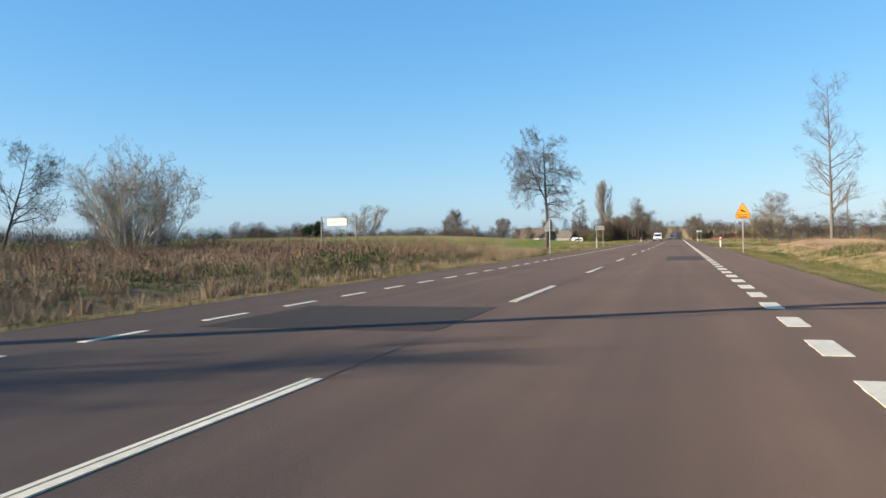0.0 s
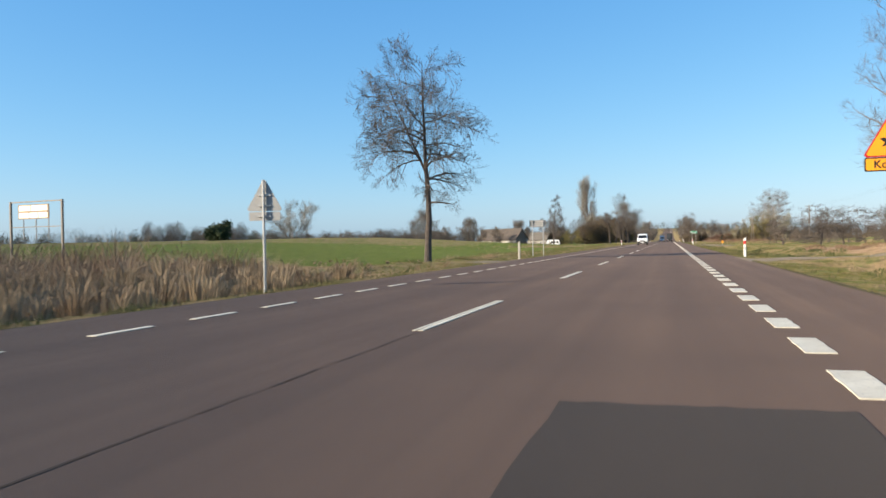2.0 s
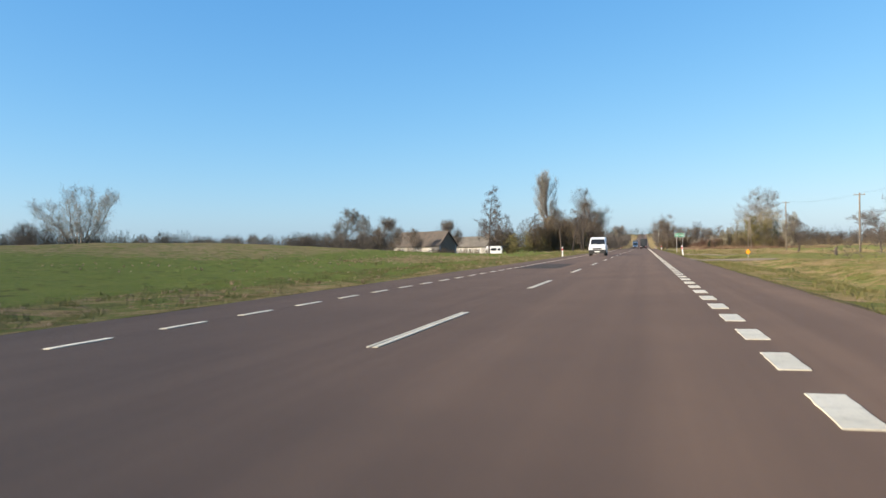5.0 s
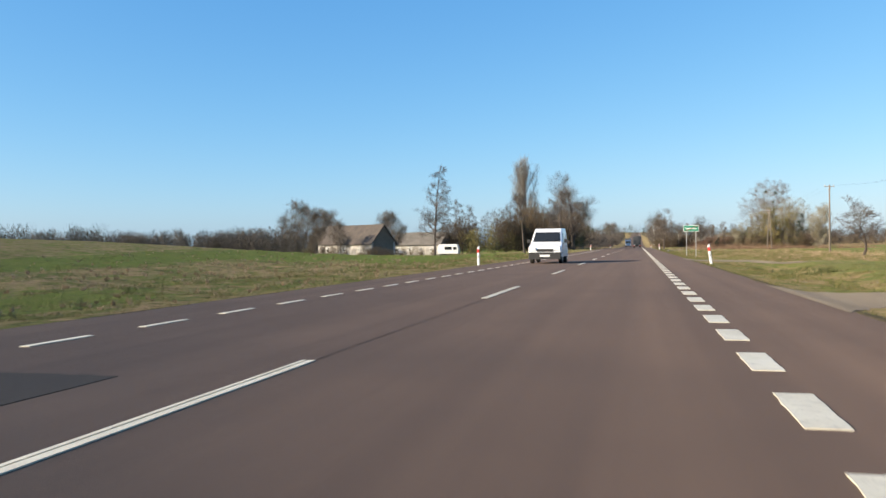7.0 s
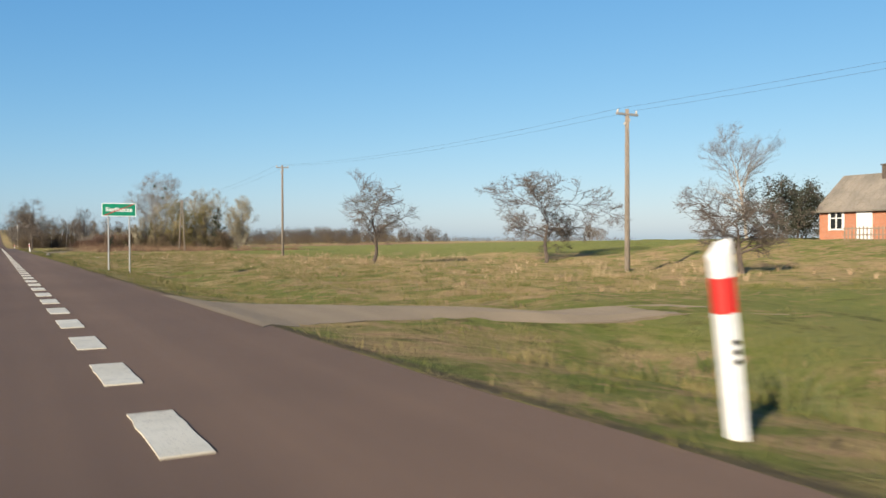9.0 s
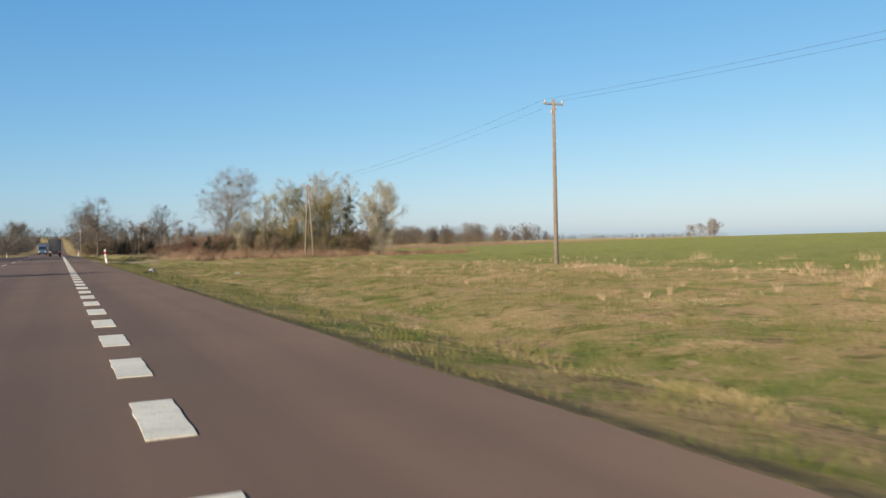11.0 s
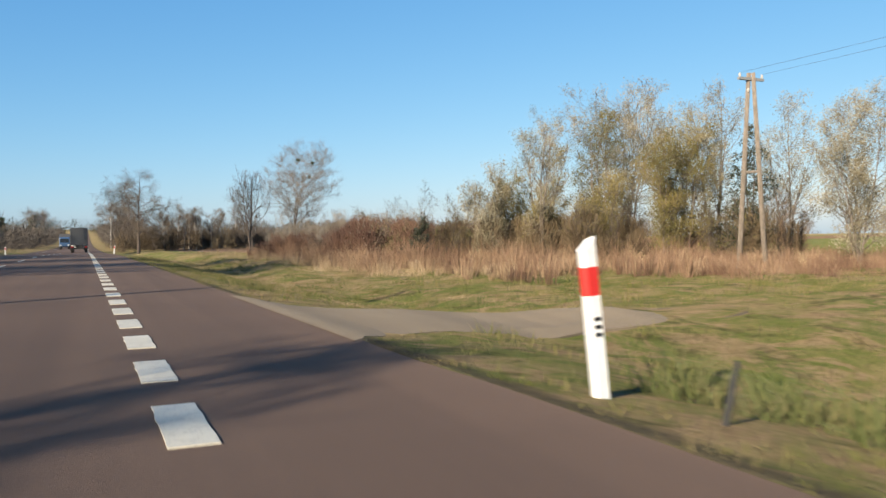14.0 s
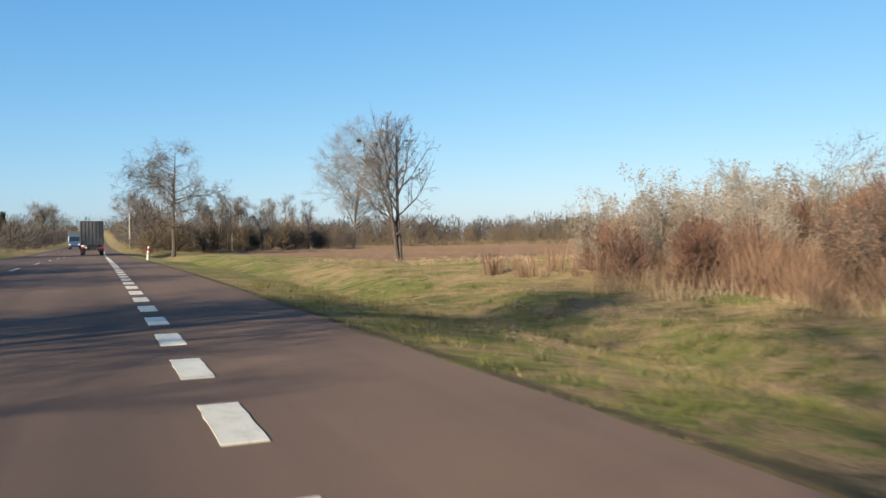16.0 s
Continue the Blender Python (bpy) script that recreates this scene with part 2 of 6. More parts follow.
VERGE = blade_mat("verge_blades", [(0.062, 0.078, 0.015, 1), (0.094, 0.104, 0.025, 1), (0.130, 0.122, 0.038, 1), (0.190, 0.152, 0.070, 1), (0.260, 0.200, 0.102, 1)], patch=1.1)
STRAW = blade_mat("straw_blades", [(0.165, 0.108, 0.062, 1), (0.285, 0.202, 0.120, 1), (0.375, 0.278, 0.172, 1), (0.450, 0.350, 0.230, 1)], patch=0.35)
RUST = blade_mat("rust_stalks", [(0.098, 0.056, 0.037, 1), (0.175, 0.104, 0.066, 1), (0.265, 0.172, 0.110, 1), (0.385, 0.280, 0.175, 1)], patch=0.3)
WEED = blade_mat("weed_leaves", [(0.041, 0.057, 0.015, 1), (0.074, 0.090, 0.026, 1), (0.107, 0.115, 0.045, 1), (0.164, 0.131, 0.060, 1)])
TWIG = blade_mat("twigs", [(0.085, 0.065, 0.05, 1), (0.14, 0.11, 0.085, 1), (0.2, 0.165, 0.125, 1)], 0.9)
TWIG_PALE = blade_mat("pale_twigs", [(0.2, 0.175, 0.14, 1), (0.3, 0.27, 0.225, 1), (0.4, 0.37, 0.31, 1)], 0.9)
TWIG_GREY = blade_mat("grey_twigs", [(0.115, 0.098, 0.084, 1), (0.185, 0.162, 0.142, 1), (0.260, 0.234, 0.208, 1)], 0.9)
TWIG_DARK = blade_mat("dark_twigs", [(0.066, 0.054, 0.046, 1), (0.110, 0.090, 0.076, 1), (0.175, 0.148, 0.124, 1)], 0.9)
BARK = bark_mat("bark", (0.13, 0.11, 0.088, 1), (0.24, 0.2, 0.165, 1))
BARK_DARK = bark_mat("dark_bark", (0.06, 0.048, 0.04, 1), (0.13, 0.1, 0.08, 1))
BARK_PALE = bark_mat("pale_bark", (0.3, 0.26, 0.21, 1), (0.48, 0.44, 0.38, 1))
LEAF_YELLOW = blade_mat("autumn_leaves", [(0.100, 0.088, 0.030, 1), (0.188, 0.155, 0.056, 1), (0.275, 0.226, 0.100, 1), (0.350, 0.305, 0.180, 1)])
LEAF_OLIVE = blade_mat("olive_leaves", [(0.09, 0.082, 0.028, 1), (0.17, 0.145, 0.05, 1), (0.27, 0.21, 0.085, 1)])
BRUSH = blade_mat("red_brown_brush", [(0.075, 0.040, 0.029, 1), (0.130, 0.072, 0.050, 1), (0.205, 0.126, 0.086, 1)], patch=0.4)
RED_LEAF = blade_mat("red_brown_leaves", [(0.055, 0.022, 0.014, 1), (0.100, 0.040, 0.024, 1), (0.160, 0.078, 0.045, 1)])
LEAF_GREEN = blade_mat("evergreen_leaves", [(0.018, 0.03, 0.012, 1), (0.035, 0.055, 0.02, 1), (0.06, 0.08, 0.03, 1)])
LEAF_WHITE = blade_mat("silvery_leaves", [(0.140, 0.122, 0.076, 1), (0.262, 0.232, 0.155, 1), (0.425, 0.390, 0.290, 1)])
SEEDHEAD = blade_mat("seedheads", [(0.120, 0.098, 0.074, 1), (0.200, 0.168, 0.130, 1), (0.310, 0.272, 0.220, 1)])
FAR_BROWN = blade_mat("far_scrub", [(0.060, 0.050, 0.042, 1), (0.102, 0.085, 0.070, 1), (0.160, 0.134, 0.110, 1)], patch=0.08)
FAR_RUST = blade_mat("far_autumn_scrub", [(0.068, 0.050, 0.034, 1), (0.120, 0.088, 0.054, 1), (0.195, 0.148, 0.086, 1)], patch=0.1)
FAR_DARK = blade_mat("far_conifer", [(0.025, 0.03, 0.02, 1), (0.045, 0.05, 0.033, 1), (0.075, 0.07, 0.05, 1)], patch=0.08)

WHITE = plain("white_paint", (0.78, 0.78, 0.76, 1), (0.6, 0.59, 0.56, 1), 0.45, scale=6)
RED = plain("red_band", (0.6, 0.03, 0.025, 1), (0.5, 0.025, 0.02, 1), 0.4)
BLACK = plain("black_rubber", (0.02, 0.02, 0.02, 1), (0.035, 0.033, 0.03, 1), 0.7)
GALV = plain("galvanised_steel", (0.42, 0.42, 0.41, 1), (0.33, 0.33, 0.33, 1), 0.45, 0.6, bump=0.05)
SIGN_BACK = plain("grey_sign_back", (0.3, 0.3, 0.29, 1), (0.24, 0.24, 0.235, 1), 0.55, 0.2)
SIGN_YELLOW = plain("sign_amber", (0.85, 0.33, 0.01, 1), (0.78, 0.28, 0.01, 1), 0.35, bump=0.03)
SIGN_GREEN = plain("sign_green", (0.005, 0.22, 0.12, 1), (0.004, 0.18, 0.1, 1), 0.35, bump=0.03)
SIGN_RED = plain("sign_red", (0.45, 0.012, 0.02, 1), (0.4, 0.01, 0.015, 1), 0.35, bump=0.03)
SIGN_WHITE = plain("sign_white", (0.8, 0.8, 0.78, 1), (0.72, 0.72, 0.7, 1), 0.35, bump=0.03)
INK = plain("sign_black", (0.012, 0.011, 0.01, 1), (0.02, 0.018, 0.016, 1), 0.5, bump=0.0)
POLE_WOOD = bark_mat("pole_wood", (0.15, 0.125, 0.1, 1), (0.25, 0.21, 0.17, 1))
CONCRETE = plain("weathered_concrete", (0.5, 0.47, 0.41, 1), (0.33, 0.3, 0.26, 1), 0.85, scale=2)
INSULATOR = plain("insulator", (0.5, 0.47, 0.42, 1), None, 0.3)
WIRE = plain("wire", (0.12, 0.12, 0.125, 1), None, 0.5, 0.6, bump=0)


# ---- lie of the land ----
def smooth(a):
    a = np.clip(a, 0, 1)
    return a * a * (3 - 2 * a)


def far_rise(y):
    """The hill that the road climbs in the distance."""
    return 19 * smooth((np.asarray(y, float) - 500) / 950)


def road_z(y):
    y = np.asarray(y, float)
    return -0.5 * smooth((y - 325) / 90) + far_rise(y)


ENTRANCES = (75.0, 151.0, 185.0, 279.6)


def land_z(x, y):
    """Height of the ground sheet."""
    x, y = np.asarray(x, float), np.asarray(y, float)
    base = road_z(y) - far_rise(y) * smooth((np.abs(x) - 14) / 130) * 0.92
    right, left = x - 3.6, -6.85 - x
    z = base - 0.08 * smooth((x > -1.6) * right / 0.6) - 0.08 * smooth((x < -1.6) * left / 0.6)
    wob = 0.09 * np.sin(x * 0.9 + y * 0.37) * np.sin(y * 0.61 - x * 0.23) + 0.05 * np.sin(x * 2.3 + 1.3 * y) * np.sin(y * 1.7)
    off = np.maximum(right, left)
    z = z + wob * smooth((off - 0.8) / 2.5)
    fill = sum(np.exp(-((y - c) / 3.4) ** 4) for c in ENTRANCES)
    shelf = smooth((y - 166) / 24) * (1 - smooth((y - 300) / 40))
    z = z - (0.42 - 0.26 * shelf) * (1 - fill) * np.exp(-((x - 7.4) / 1.5) ** 2) * smooth((y + 40) / 20) * (1 - smooth((y - 420) / 40))
    z = z - 0.36 * shelf * (1 - 0.7 * fill) * smooth((x - 3.9) / 3.2)
    z = z - 0.3 * np.exp(-((x + 10.2) / 1.3) ** 2) * (1 - smooth((y - 60) / 15))
    z = z + 0.6 * np.exp(-(((x - 15) / 5) ** 2 + ((y - 84) / 14) ** 2)) + 0.3 * np.exp(-(((x - 14) / 5) ** 2 + ((y - 60) / 16) ** 2))
    z = z + 1.36 * smooth((x - 30) / 20) * smooth((y - 150) / 30) * (1 - smooth((y - 228) / 25))
    z = z + 1.35 * smooth((x - 30) / 150) * smooth((y - 150) / 90)
    z = z + 2.4 * smooth((-x - 11) / 55) * smooth((y - 85) / 110) * (1 - smooth((y - 200) / 55))
    z = z - 0.75 * smooth((-x - 14) / 20) * smooth((y - 195) / 40) * (1 - smooth((y - 420) / 80))
    z = z + 0.5 * smooth((-x - 16) / 30) * (1 - smooth((y - 60) / 40))
    z = np.where((off < 0), road_z(y) - 0.12, z)
    return z


def height(x, y):
    return float(land_z(x, y))


def between(v, a, b, soft):
    return smooth((v - a) / soft + 0.5) * (1 - smooth((v - b) / soft + 0.5))


def zones(x, y):
    """How much of crop, bare soil and dry stalks grows where."""
    crop = (1 - smooth((x + 12.5 - 3.3 * smooth((y - 112) / 14)) / 1.5 + 0.5)) * between(y, 74, 236, 4)
    crop = crop * (1 - (1 - smooth((x + 27 + 0.12 * (y - 150)) / 9 + 0.5)) * between(y, 146, 240, 24) * 0.58)
    crop = crop * (1 - 0.75 * between(x, -24, -8, 4) * between(y, 152, 184, 8))
    crop = np.maximum(crop, between(x, -900, -40, 10) * between(y, 236, 900, 20) * 0.7)
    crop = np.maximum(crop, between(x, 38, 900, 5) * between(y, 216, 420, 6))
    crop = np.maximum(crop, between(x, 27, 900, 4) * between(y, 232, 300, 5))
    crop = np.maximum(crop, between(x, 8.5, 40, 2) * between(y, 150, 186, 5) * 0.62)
    soil = 0.7 * between(x, 9.2, 60, 1.5) * between(y, 30, 112, 8)
    soil = np.maximum(soil, between(x, 15, 150, 3) * between(y, 348, 466, 6))
    soil = np.maximum(soil, 0.3 * between(x, -36, -9.2, 1.5) * between(y, -60, 73, 5))
    for cx, cy, wide in ((8.6, 251.2, 1.1), (8.7, 257.5, 0.7), (7.4, 262.0, 0.6)):
        soil = np.maximum(soil, 0.85 * np.exp(-((x - cx) / wide) ** 2 - ((y - cy) / (wide * 1.1)) ** 2))
    dry = 0.25 + 0.22 * between(x, 9, 38, 5) * between(y, 190, 275, 8) + 0.2 * between(x, -90, -24, 8) * between(y, 120, 240, 12) + 0.35 * between(x, -30, -7.5, 1) * between(y, -60, 72, 4)
    dry = dry + 0.3 * between(x, 9, 30, 2) * between(y, 300, 350, 5) + 0.42 * between(x, 5.2, 16, 2) * between(y, 34, 112, 8)
    dry = dry + 0.5 * smooth((y - 420) / 40) - 0.25 * between(x, 6, 11, 2) * between(y, 345, 380, 8) - 0.1 * between(x, -13, -7, 1) * between(y, 80, 240, 10)
    for cx, cy, wide in ((8.4, 268.5, 1.2), (6.9, 266.2, 0.8), (6.2, 246.6, 0.9), (7.4, 245.0, 1.0), (6.5, 312.5, 1.1), (7.8, 296.0, 1.2), (6.4, 189.0, 0.9), (6.0, 174.0, 1.0)):
        dry = dry + 0.7 * np.exp(-((x - cx) / wide) ** 2 - ((y - cy) / (1.5 * wide)) ** 2)
    verge = np.exp(-((x - 3.9) / 0.55) ** 2) + np.exp(-((x + 7.2) / 0.5) ** 2)
    return np.clip(crop, 0, 1), np.clip(soil, 0, 1), np.clip(dry + 0.06 * verge, 0, 1)


def ground_sheet():
    near_x = np.concatenate([np.arange(-40, -7.2, 0.8), np.arange(-7.0, 4.0, 1.0), np.arange(4.0, 16, 0.5), np.arange(16, 70, 1.5)])
    far = np.geomspace(45, 3200, 34)
    xs = np.unique(np.concatenate([-far, near_x, far + 26, [-7.2, -7.06, -6.98, -6.92, -6.86, -6.8, 3.55, 3.61, 3.66, 3.72, 3.8, 3.9]]).round(3))
    ys = np.unique(np.concatenate([-np.geomspace(40, 900, 10)[::-1], np.arange(-40, 380, 1.0), np.arange(380, 520, 4.0), np.geomspace(520, 3600, 40)]).round(3))
    gx, gy = np.meshgrid(xs, ys)
    gz = land_z(gx, gy)
    nx, ny = len(xs), len(ys)
    idx = np.arange(nx * ny).reshape(ny, nx)
    faces = np.stack([idx[:-1, :-1], idx[:-1, 1:], idx[1:, 1:], idx[1:, :-1]], -1).reshape(-1, 4)
    me = raw_mesh("ground", np.stack([gx, gy, gz], -1).reshape(-1, 3), faces, GROUND)
    crop, soil, dry = zones(gx.ravel(), gy.ravel())
    layer = me.color_attributes.new("zone", "FLOAT_COLOR", "POINT")
    layer.data.foreach_set("color", np.stack([crop, soil, dry, np.ones_like(dry)], -1).astype(np.float32).ravel())
    me.polygons.foreach_set("use_smooth", [True] * len(me.polygons))
    return tagged(new("ground", me), "rough roadside grass, green crop and bare soil under autumn light", "ground", kind="structure")


ground_sheet()

# ---- road and its markings ----
X_LEFT, X_RIGHT = -6.85, 3.6


def ribbon(x0, x1, ys, top, thick, wave=0.0):
    """A slab that follows the road's profile; its sides waver a little."""
    s = Shape()
    rows = []
    for y in ys:
        z = float(road_z(y)) + top
        w0 = wave * (math.sin(y * 1.3) + 0.6 * math.sin(y * 3.7 + 1)) * 0.5
        w1 = wave * (math.sin(y * 1.1 + 2) + 0.6 * math.sin(y * 4.3)) * 0.5
        n = len(s.v)
        s.v += [(x0 + w0, y, z), (x1 + w1, y, z), (x1 + w1 + thick * 0.5, y, z - thick), (x0 + w0 - thick * 0.5, y, z - thick)]
        rows.append(n)
    for a, b in zip(rows, rows[1:]):
        for k in range(4):
            s.f.append((a + k, a + (k + 1) % 4, b + (k + 1) % 4, b + k))
            s.m.append(0)
    s.f += [tuple(rows[0] + k for k in range(4)), tuple(rows[-1] + k for k in range(4))[::-1]]
    s.m += [0, 0]
    return s


road_ys = list(np.arange(-60, 420, 1.0)) + list(np.arange(420, 1500, 10.0))
road = tagged(part("road", ribbon(X_LEFT, X_RIGHT, road_ys, 0.0, 0.12, 0.05), ROAD), "worn reddish-grey asphalt country road with painted lines", "road", kind="structure")


def patch(x0, x1, y0, y1):
    s = Shape()
    n = 14
    pts = []
    rnd = random.Random(int(y0 * 10))
    for i in range(n):
        pts.append((x0 + (x1 - x0) * i / n, y0 + rnd.uniform(-0.03, 0.03)))
    for i in range(n):
        pts.append((x1 + rnd.uniform(-0.015, 0.015), y0 + (y1 - y0) * i / n))
    for i in range(n):
        pts.append((x1 - (x1 - x0) * i / n, y1 + rnd.uniform(-0.03, 0.03)))
    for i in range(n):
        pts.append((x0 + rnd.uniform(-0.015, 0.015), y1 - (y1 - y0) * i / n))
    return part("asphalt_patch", s.prism(pts, 2, -0.02, 0.004), PATCH, road, "darker square of newer asphalt")


patch(-0.05, 1.5, 36.05, 42.8)
patch(-5.0, -3.1, 131.8, 140.7)
patch(-4.9, -2.0, 9.6, 12.6)


def crack(x, y0, y1, seed):
    rnd, pts, y = random.Random(seed), [], y0
    while y < y1:
        pts.append((x + rnd.uniform(-0.012, 0.012), y))
        y += rnd.uniform(0.12, 0.4)
    s = Shape()
    for (xa, ya), (xb, yb) in zip(pts, pts[1:]):
        w = 0.002 + 0.006 * rnd.random()
        s.quad((xa - w, ya, 0.0045), (xa + w, ya, 0.0045), (xb + w, yb, 0.0045), (xb - w, yb, 0.0045))
    return part("asphalt_joint", s, PATCH, road, "dark sealed joint along the middle")


def dash_mesh(name, w, length, slit):
    """A painted dash; where the joint has opened under it, slit is the gap's width."""
    s = Shape()
    n = 6
    rnd = random.Random(name)

    def edge(x, jit):
        return [(x + rnd.uniform(-jit, jit), length * i / n) for i in range(n + 1)]
    if slit:
        s.prism(edge(-w / 2, 0.005) + edge(-w * 0.04 - slit, 0.004)[::-1], 2, -0.01, 0.006)
        s.prism(edge(-w * 0.04, 0.004) + edge(w / 2, 0.005)[::-1], 2, -0.01, 0.006)
    else:
        s.prism(edge(-w / 2, 0.006) + edge(w / 2, 0.006)[::-1], 2, -0.01, 0.006)
    return s.data(name, PAINT)


def dashes(name, x, w, length, starts, label, slit=0.0):
    me = dash_mesh(name, w, length, slit)
    for y in starts:
        ob = new(name, me)
        ob.parent = road
        ob.location = (x, y, float(road_z(y + length / 2)) + 0.002)
        tagged(ob, label)


EDGE = [-0.8, 7.22, 15.92, 26.72, 35.43, 44.16, 53.51, 62.95, 72.52, 81.46, 131.58, 140.78, 144.67, 150.11, 155.63, 159.38, 168.95, 178.62, 188.6, 198.32, 246.62, 256.12, 265.38, 275.16, 284.4, 294.39, 304.15, 313.92, 392.0]


def spaced(marks, step):
    """Even steps of about that size between the marks."""
    out = []
    for a, b in zip(marks, marks[1:]):
        n = max(1, round((b - a) / step))
        out += [a + (b - a) * i / n for i in range(n)]
    return out


dashes("edge_dash", 1.70, 0.235, 1.0, [y - 1.0 for y in spaced(EDGE, 2.0)], "short white edge-line dash")
dashes("far_edge_dash", -5.25, 0.095, 1.0, spaced([-1.8, 8.12, 16.83, 27.63, 36.51, 45.27, 54.53, 66.17, 73.88, 84.83, 133.09, 142.18, 280.0], 1.98), "narrow white edge-line dash")
dashes("centre_dash", -1.97, 0.12, 4.2, spaced([-9.4, 2.4, 13.6, 24.2, 35.2, 46.2, 57.8, 68.5, 79.8, 92.4, 125.6, 137.5, 149.7, 161.8, 402.0], 11.9), "narrow white centre-line dash split by the joint", 0.022)
for k, (a, b) in enumerate(((6.7, 8.9), (17.9, 24.1), (28.5, 35.1), (39.5, 46.1), (50.5, 57.7), (84.6, 92.3), (129.9, 137.4), (141.8, 149.6), (154.0, 161.7))):
    crack(-1.93, a, b, k)
far_lines = Shape()
for y in np.arange(400, 1300, 4.0):
    for x, w in ((1.7, 0.12), (-5.2, 0.06)):
        z0, z1 = float(road_z(y)) + 0.008, float(road_z(y + 2.6)) + 0.008
        far_lines.quad((x - w, y, z0), (x + w, y, z0), (x + w, y + 2.6, z1), (x - w, y + 2.6, z1))
part("far_line", far_lines, PAINT, road)["kind"] = "stuff"


def driveway(name, side, edge, spine, label):
    """An apron: from the stretch edge of the road's side it narrows to a track along the spine of (x, y, width)."""
    rows, s = [], Shape()
    rnd = random.Random(edge[0])
    x_edge = X_RIGHT if side > 0 else X_LEFT
    stations = [(x_edge - side * 0.1, sum(edge) / 2, edge[1] - edge[0])] + spine
    pts = []
    for (xa, ya, wa), (xb, yb, wb) in zip(stations, stations[1:]):
        steps = (0, 0.06, 0.11, 0.17, 0.24, 0.34, 0.46, 0.6, 0.78) if not pts else (0, 0.33, 0.66)
        pts += [(xa + (xb - xa) * f, ya + (yb - ya) * f, wa + (wb - wa) * (1 - (1 - f) ** 2.2 if len(steps) > 3 else f)) for f in steps]
    pts.append(stations[-1])
    for i, (x, y, w) in enumerate(pts):
        row = []
        for j in range(7):
            yy = y - w / 2 + w * j / 6 + (rnd.uniform(-0.12, 0.12) if j in (0, 6) and i else 0)
            out = abs(x - x_edge)
            z = 0.008 if i == 0 else max(height(x, yy), -0.02 - 0.12 * out) + (0.012 + 0.025 * min(1.0, out) if i < len(pts) - 2 else -0.06)
            row.append((x, yy, height(x, yy) + 0.006 if j in (0, 6) and i > 0 else z))
        rows.append(row)
    for a, b in zip(rows, rows[1:]):
        for j in range(6):
            s.quad(a[j], a[j + 1], b[j + 1], b[j])
        for j in (0, 6):
            s.quad(a[j], b[j], (b[j][0], b[j][1], b[j][2] - 0.6), (a[j][0], a[j][1], a[j][2] - 0.6))
    return tagged(part(name, s, APRON), label, "driveway", kind="structure")


driveway("driveway", 1, (70.6, 78.9), [(5.6, 76.4, 3.2), (14, 77.0, 2.6)], "dusty asphalt field entrance beside the road")
driveway("driveway", 1, (147.0, 154.4), [(5.6, 151.4, 2.9), (12, 151.2, 2.5)], "grey asphalt yard entrance beside the road")
driveway("driveway", 1, (182.6, 188.8), [(6.3, 185.0, 2.8), (8.6, 183.8, 2.0), (11.5, 182.8, 1.2)], "grey dusty farm track joining the road")
driveway("driveway", 1, (277.4, 284.4), [(5.5, 280.0, 3.0), (7.4, 279.6, 2.3), (9.4, 279.2, 1.5)], "grey asphalt field entrance beside the road")
driveway("driveway", -1, (73.0, 80.0), [(-8.6, 77.6, 2.6), (-10.4, 78.6, 1.4)], "dusty field entrance beside the road")


# ---- grasses ----
def blades(name, mat, boxes, seed, label, lean=0.35, width=0.012, gap=1.0, tuft=0, spread=0.12):
    """Thin triangles standing on the land: boxes of x0, x1, y0, y1, count, low, high."""
    rng = np.random.default_rng(seed)
    allv = []
    for x0, x1, y0, y1, count, low, high in boxes:
        x, y = rng.uniform(x0, x1, count), rng.uniform(y0, y1, count)
        tall = np.ones(count)
        if tuft:
            pick = rng.integers(0, max(1, count // tuft), count)
            x, y, tall = x[pick] + rng.normal(0, spread, count), y[pick] + rng.normal(0, spread, count), rng.uniform(0.25, 1.0, count)[pick] ** 1.5 * 1.9
            x = np.clip(x, x0, x1)
        clump = 0.5 + 0.5 * np.sin(x * 1.9 + 2.1 * np.sin(y * 0.8)) * np.sin(y * 1.6 + 1.7 * np.sin(x * 0.7))
        keep = rng.uniform(0, 1, count) < (1 - gap) + gap * clump
        keep &= ~((x < -6) & (x > -13) & (np.abs(y - 77) < 1.5))
        for cy, slope, half in ((75.6, 0.3, 1.7), (150.9, 0.1, 1.7), (185.6, -0.3, 1.5), (280.6, -0.3, 1.2)):
            near = x - 3.6
            keep &= ~((x > 3) & (near < 12) & (np.abs(y - cy - slope * np.minimum(near, 5)) < half + 2.2 * np.exp(-near * 1.3)))
        x, y, clump, tall = x[keep], y[keep], clump[keep], tall[keep]
        h = rng.uniform(low, high, len(x)) * (0.55 + 0.6 * clump) * tall
        z = land_z(x, y) - 0.02
        a = rng.uniform(0, 2 * np.pi, len(x))
        w = width * rng.uniform(0.6, 1.6, len(x)) * (0.5 + h)
        la, ll = rng.uniform(0, 2 * np.pi, len(x)), lean * h * rng.uniform(0.1, 1.3, len(x))
        p0 = np.stack([x - np.cos(a) * w, y - np.sin(a) * w, z], -1)
        p1 = np.stack([x + np.cos(a) * w, y + np.sin(a) * w, z], -1)
        p2 = np.stack([x + np.cos(la) * ll, y + np.sin(la) * ll, z + h], -1)
        allv.append(np.stack([p0, p1, p2], 1).reshape(-1, 3))
    v = np.concatenate(allv)
    me = raw_mesh(name, v, np.arange(len(v)).reshape(-1, 3), mat, 3)
    return tagged(new(name, me), label, "grass", kind="stuff")


